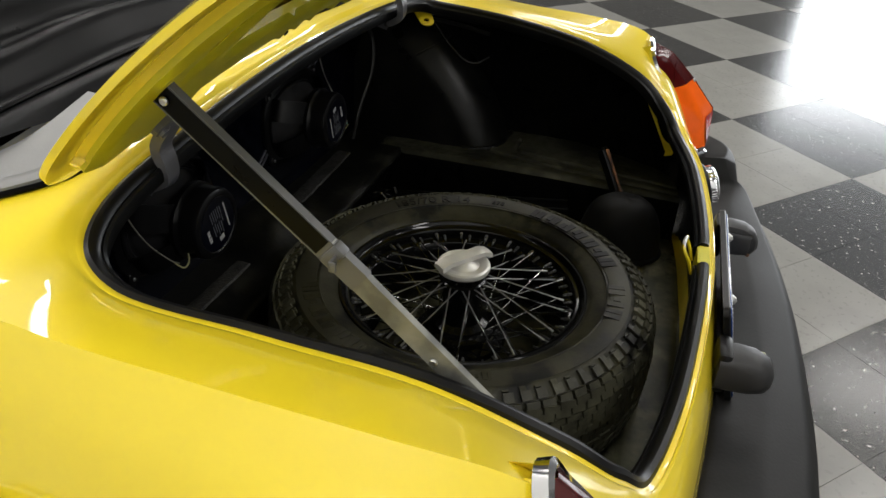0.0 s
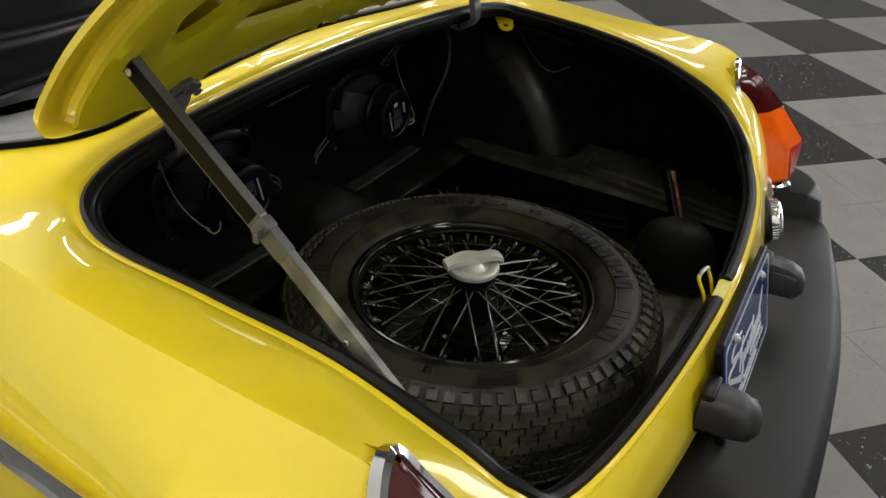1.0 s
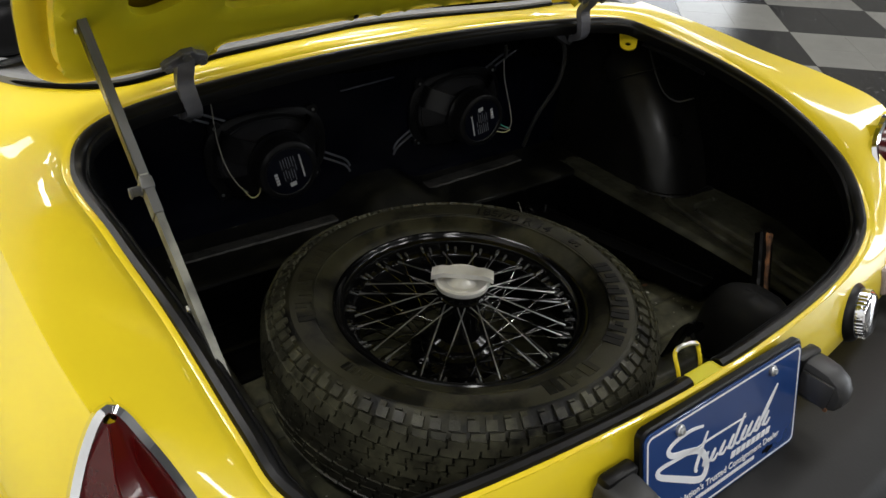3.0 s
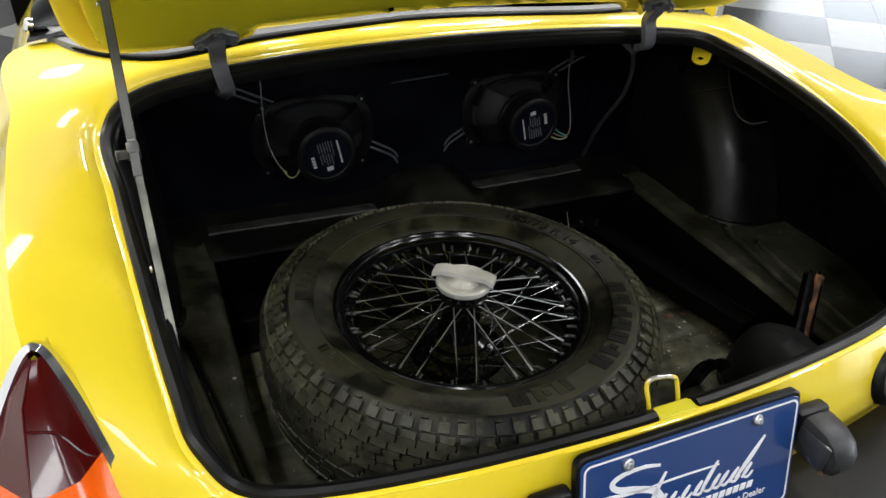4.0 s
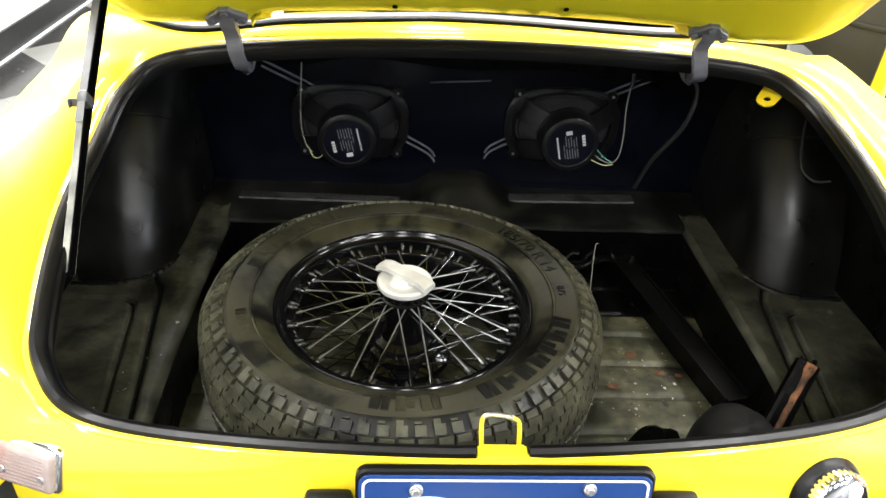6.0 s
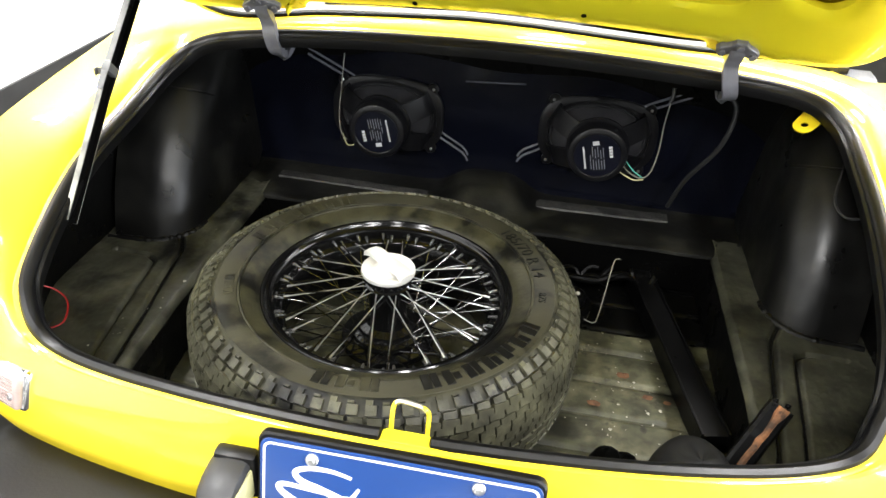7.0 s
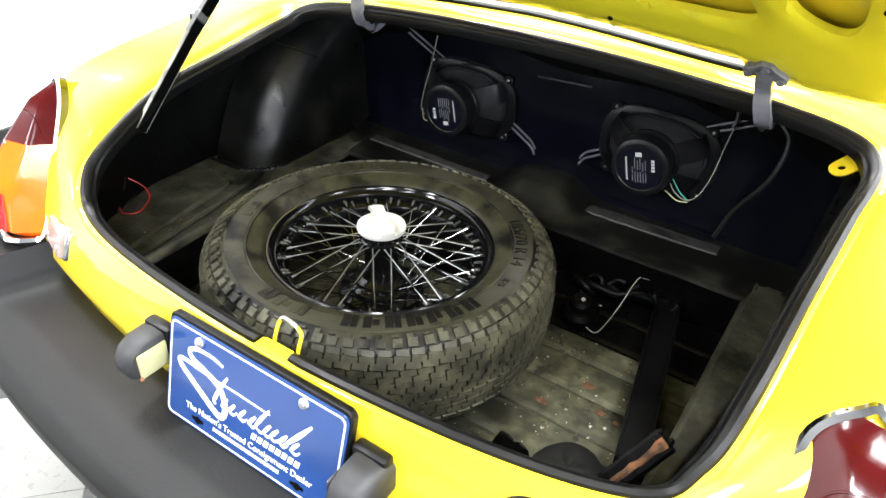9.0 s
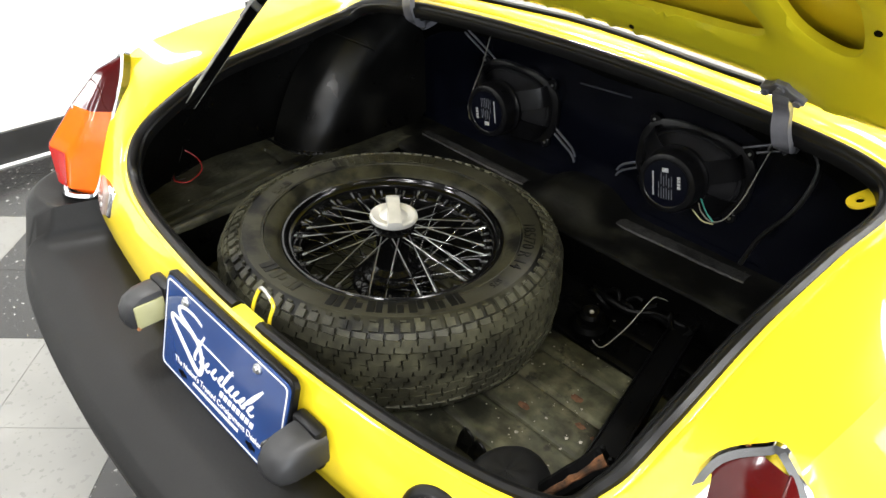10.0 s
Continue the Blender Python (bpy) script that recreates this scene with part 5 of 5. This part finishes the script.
part("snap", bm, CHROME, cover, "chrome fastener")
bm = bmesh.new()
box(bm, -.60, .60, .52, 1.02, .30, .36)
part("cockpit_floor", bm, VINYL, car, smooth=False)
bm = bmesh.new()
box(bm, -.74, .74, 1.0, 1.02, .30, .80)
part("cockpit_front", bm, VINYL, car, smooth=False)
# passenger door, wide open
door = tagged(new("door"), "open passenger door with black trim")
door.parent = car
dm = Matrix.Translation((1.30, 1.10, .0)) @ Matrix.Rotation(math.atan2(.66, -.56), 4, "Z")
bm = bmesh.new()
box(bm, 0, .90, -.06, .0, .30, .90, .012, 2, dm)
part("door_skin", bm, YELLOW, door)
bm = bmesh.new()
box(bm, .035, .88, .0, .012, .34, .87, .005, 2, dm)
card = part("door_card", bm, DOORCARD, door, "black vinyl door card")
for z in (.52, .70):
    bm = bmesh.new()
    box(bm, .05, .86, .011, .018, z - .008, z + .008, .003, 2, dm)
    part("door_pleat", bm, DOORCARD, card)
bm = bmesh.new()
box(bm, -.012, .004, -.045, -.02, .68, .72, .003, 2, dm)
part("door_striker", bm, BOLT, door)
# road wheels under the wings
for s in (-1, 1):
    w = tagged(new("road_wheel"), "black rear road wheel")
    w.parent = car
    w.matrix_local = Matrix.Translation((s * .668, .455, .345 + .027 * s * .668)) @ Matrix.Rotation(radians(90), 4, "Y") @ Matrix.Translation((0, 0, -.0925))
    part("road_tyre", revolve(prof[:9] + [(.3015, T - .060), (.298, T - .040), (.290, T - .026), (.276, T - .008), (.258, T - .001), (.226, T - .009), (.197, T - .022), (.190, T - .030)], 64, closed=True), RUBBER, w)
    part("road_rim", revolve([(.195, T - .02), (.18, T - .03), (.165, T - .06), (.04, T - .05), (.0005, T - .05)], 48), RIMBLACK, w)

# ---- loose things in the boot ----
jack = thing("rusty_bracket", "short rusty steel angle bracket", "bracket")
a, b = Vector((.454, -.146, .578)), Vector((.405, -.196, .500))
toward = Vector((0, -.6, .6))
line = [a.lerp(b, k / 10) for k in range(11)]
bm = sweep([p + Vector((.0008 * noise.noise((k * .9, 1, 0)), 0, .0012 * noise.noise((k * .7, 0, 2)))) for k, p in enumerate(line)], [(-.016, -.010), (.016, -.010), (.017, .003), (.013, .006), (-.012, .006), (-.016, .002)], toward)
part("channel_body", bm, BLACKSTEEL, jack, "oily black channel", smooth=False)
# the rusty ridge runs along the channel and widens at its upper end
rows = []
side = (b - a).cross(toward).normalized()
lift = side.cross((b - a).normalized())
for k, p in enumerate(line):
    w0, w1 = -.006 - .002 * noise.noise((k * 1.3, 4, 0)) - (.004 if k < 2 else 0), .004 + .003 * noise.noise((k * 1.1, 9, 0)) + (.003 if k < 2 else 0)
    rows.append([p + side * u + lift * v for u, v in ((w0, .005), (w0 + .0015, .0085), ((w0 + w1) / 2, .0098), (w1 - .0015, .0082), (w1, .005))])
bm = loft(rows, False)
bm.verts.ensure_lookup_table()
bm.faces.new([bm.verts[i] for i in range(5)])
part("rusty_ridge", bm, RUST, jack, "flaking orange rust along the top edge", smooth=False)
bm = bmesh.new()
for k in range(7):
    q = a + side * (.010 * noise.noise((k * 2.1, 0, 0)) + (.012 if k % 2 else -.004)) + (b - a) * (.03 * k - .05) + lift * .003
    bmesh.ops.create_icosphere(bm, subdivisions=1, radius=.0045 + .002 * noise.noise((k, 3, 1)), matrix=Matrix.Translation(q))
part("crusted_end", bm, BLACKSTEEL, jack, "lumps of black dirt on the end", smooth=False)
bm = bmesh.new()
rings = []
for i in range(13):
    v = i / 12 * math.pi / 2
    rings.append([Vector((.358 + (.066 * math.cos(2 * math.pi * k / 36)) * math.cos(v) ** .6, -.212 + (.088 * math.sin(2 * math.pi * k / 36)) * math.cos(v) ** .6, .398 + .126 * math.sin(v) ** .9 + .003 * noise.noise((k * .3, v * 3, 0)))) for k in range(36)])
loft(rings, True, bm)
bmesh.ops.remove_doubles(bm, verts=bm.verts, dist=1e-4)
hump = thing("rubber_cover", "rounded matt black cover on the boot floor", "cover")
part("dome", bm, BLACKMATT, hump)
bm = bmesh.new()
tube(bm, [Vector((.358 + .068 * math.cos(2 * math.pi * k / 40), -.212 + .090 * math.sin(2 * math.pi * k / 40), .404)) for k in range(41)], .005, 8)
part("rolled_foot", bm, BLACKMATT, hump)
clip = thing("spring_clip", "black metal spring clip on the boot floor", "clip")
for dx, dz in ((-.012, 0), (.012, -.006)):
    bm = bmesh.new()
    sweep(catmull([(.255 + dx - .012, -.150, .398), (.257 + dx - .006, -.155, .43), (.259 + dx, -.158, .452 + dz), (.262 + dx + .004, -.164, .462 + dz), (.266 + dx + .006, -.172, .452 + dz)], 4), [(-.011, -.002), (.011, -.002), (.011, .002), (-.011, .002)], Vector((0, 1, .2)), bm=bm)
    part("clip_leaf", bm, BLACKSTEEL, clip)
bar = thing("steel_bar", "long black steel bar lying along the boot floor", "bar")
p0, p1 = Vector((.318, .385, .425)), Vector((.412, -.090, .440))
for name, prof in (("bar_web", [(-.021, -.022), (.021, -.022), (.021, .010), (-.021, .010)]), ("bar_flange", [(-.023, -.022), (-.0185, -.022), (-.0185, .013), (-.0195, .0145), (-.022, .0145), (-.023, .013)]), ("bar_flange", [(.0185, -.022), (.023, -.022), (.023, .013), (.022, .0145), (.0195, .0145), (.0185, .013)])):
    part(name, sweep([p0.lerp(p1, k / 10) for k in range(11)], prof), BLACKSTEEL, bar, smooth=False)
cable("red_cable", [(-.655, -.140, .560), (-.645, -.115, .552), (-.621, -.095, .532), (-.598, -.102, .516), (-.582, -.140, .509), (-.600, -.160, .509), (-.617, -.156, .512)], .0014, WIRERED, "thin red cable end hanging in the boot corner")
cable("red_cable", [(-.65, -.10, .60), (-.638, -.12, .55), (-.625, -.15, .515), (-.605, -.165, .509), (-.60, -.14, .509)], .0012, WIREBLACK, "thin black cable in the boot corner")
cable("bent_wire", [(.285, .330, .462), (.277, .315, .472), (.268, .300, .472), (.258, .255, .43), (.248, .21, .405), (.240, .195, .402), (.222, .200, .404), (.215, .215, .404)], .0012, WIREGREY, "thin bent grey wire on the boot floor", "wire")
cable("lamp_cable", [(.60, .30, .77), (.585, .26, .73), (.575, .22, .70), (.585, .19, .69), (.595, .16, .705)], .0022, WIREDIM, "taped cable loop under the wing")
cable("lamp_cable", [(.57, .30, .785), (.60, .24, .77), (.625, .17, .75)], .0045, WIREBLACK, "black cable under the wing edge")
fitting = thing("pipe_fitting", "oily black pipe fitting on the boot floor", "fitting")
bm = bmesh.new()
disc(bm, (.199, .225, .400), (.05, -.25, 1), .034, .030, 24, .008)
part("flange", bm, BLACKSTEEL, fitting)
bm = bmesh.new()
disc(bm, (.200, .218, .430), (.05, -.25, 1), .020, .022, 20, .006)
part("cap", bm, BLACKSTEEL, fitting)
bm = bmesh.new()
disc(bm, (.204, .210, .452), (.1, -.3, 1), .004, .002, 8)
part("mark", bm, CHIP, fitting)
for k, (cx, cy, cz, rx, ry, tip) in enumerate(((.180, .295, .428, .030, .020, .3), (.235, .305, .432, .026, .018, 1.2), (.285, .310, .436, .032, .016, 2.0), (.330, .312, .440, .024, .016, .8))):
    loop = [(cx + rx * math.cos(a + tip), cy + ry * math.sin(a + tip), cz + .012 * math.sin(2 * a + k)) for a in (2 * math.pi * q / 9 * .82 for q in range(10))]
    cable("hose", loop, .0055, BLACKSTEEL, "looped black rubber hose in the floor well", "hose")
bm = bmesh.new()
tube(bm, catmull([(.150, .30, .43), (.19, .28, .44), (.24, .285, .435), (.28, .30, .445), (.33, .32, .435)], 6), .007, 10)
solo("brake_pipe", bm, BLACKSTEEL, "black pipe across the boot floor", "pipe")
rnd = random.Random(4)
bm = bmesh.new()
for k in range(150):
    x, y = rnd.uniform(.12, .40), rnd.gauss(0.03, .13)
    if k > 110:
        x, y = rnd.uniform(-.52, -.30), rnd.uniform(-.3, .1)
    if y < -.33 or y > .36:
        continue
    if .425 < abs(x) < .455:
        continue
    z = .403 if abs(x) < .44 else .5055
    r = rnd.uniform(.0005, .0015) * (2.4 if rnd.random() < .2 else 1.1)
    n = 6
    ph = rnd.random() * 6
    vs = [bm.verts.new((x + r * rnd.uniform(.6, 1.5) * math.cos(2 * math.pi * q / n + ph), y + r * rnd.uniform(.6, 1.5) * math.sin(2 * math.pi * q / n + ph), z)) for q in range(n)]
    top = bm.verts.new((x, y, z + .0008))
    for q in range(n):
        bm.faces.new((vs[q], vs[(q + 1) % n], top))
solo("paint_chips", bm, CHIP, "scattered pale paint chips and grit", "grit", kind="stuff")
for x, y, r in ((.329, .016, .009), (.241, -.017, .011), (.290, .060, .012), (.36, .01, .007)):
    bm = bmesh.new()
    n = 16
    vs = [bm.verts.new((x + r * (1 + .4 * noise.noise((q * .9, x * 50, 0))) * math.cos(2 * math.pi * q / n), y + .6 * r * (1 + .4 * noise.noise((q * .9, y * 50, 3))) * math.sin(2 * math.pi * q / n), .4052)) for q in range(n)]
    top = bm.verts.new((x, y, .4065))
    for q in range(n):
        bm.faces.new((vs[q], vs[(q + 1) % n], top))
    part("rust_spot", bm, RUSTSPOT, car, "orange rust spot")

# ---- floor tiles ----
PITCH, ANG = .6096, radians(-134.3)
E1 = Vector((math.cos(ANG), math.sin(ANG))) * PITCH
E2 = Vector((math.cos(ANG - math.pi / 2), math.sin(ANG - math.pi / 2))) * PITCH
ORG = Vector((3.110, -.580))


def tile_pieces(bm, base, m):
    for a in (0, 1):
        for b in (0, 1):
            p = [base + E1 * (a * .5 + u) + E2 * (b * .5 + v) for u, v in ((.0012, .0012), (.4988, .0012), (.4988, .4988), (.0012, .4988))]
            top = [bm.verts.new((q.x, q.y, 0)) for q in p]
            low = [bm.verts.new((q.x, q.y, -.004)) for q in p]
            fs = [bm.faces.new(top)] + [bm.faces.new((top[i], low[i], low[(i + 1) % 4], top[(i + 1) % 4])) for i in range(4)]
            for f in fs:
                f.material_index = m


def tile_mesh(mat):
    bm = bmesh.new()
    tile_pieces(bm, Vector((0, 0)), 0)
    return finish("tile", bm, mat, False)


tiles = {0: tile_mesh(TILE_LIGHT), 1: tile_mesh(TILE_DARK)}
rest = bmesh.new()
for i in range(-24, 26):
    for j in range(-24, 26):
        c = ORG + E1 * (i + .5) + E2 * (j + .5)
        if not (-2.6 < c.x < 9.8 and -7.3 < c.y < 10.8):
            continue
        base = ORG + E1 * i + E2 * j
        dark = (i + j) % 2
        if -2.6 < c.x < 6.3 and -3.8 < c.y < 6.3:
            ob = new("tile", tiles[dark])
            ob.parent = floor
            ob.matrix_local = Matrix.Translation((base.x, base.y, 0))
        else:
            tile_pieces(rest, base, dark)
far = new("far_tiles", finish("far_tiles", rest, [TILE_LIGHT, TILE_DARK], False))
far.parent = floor
tagged(far, "far floor tiles", kind="stuff")
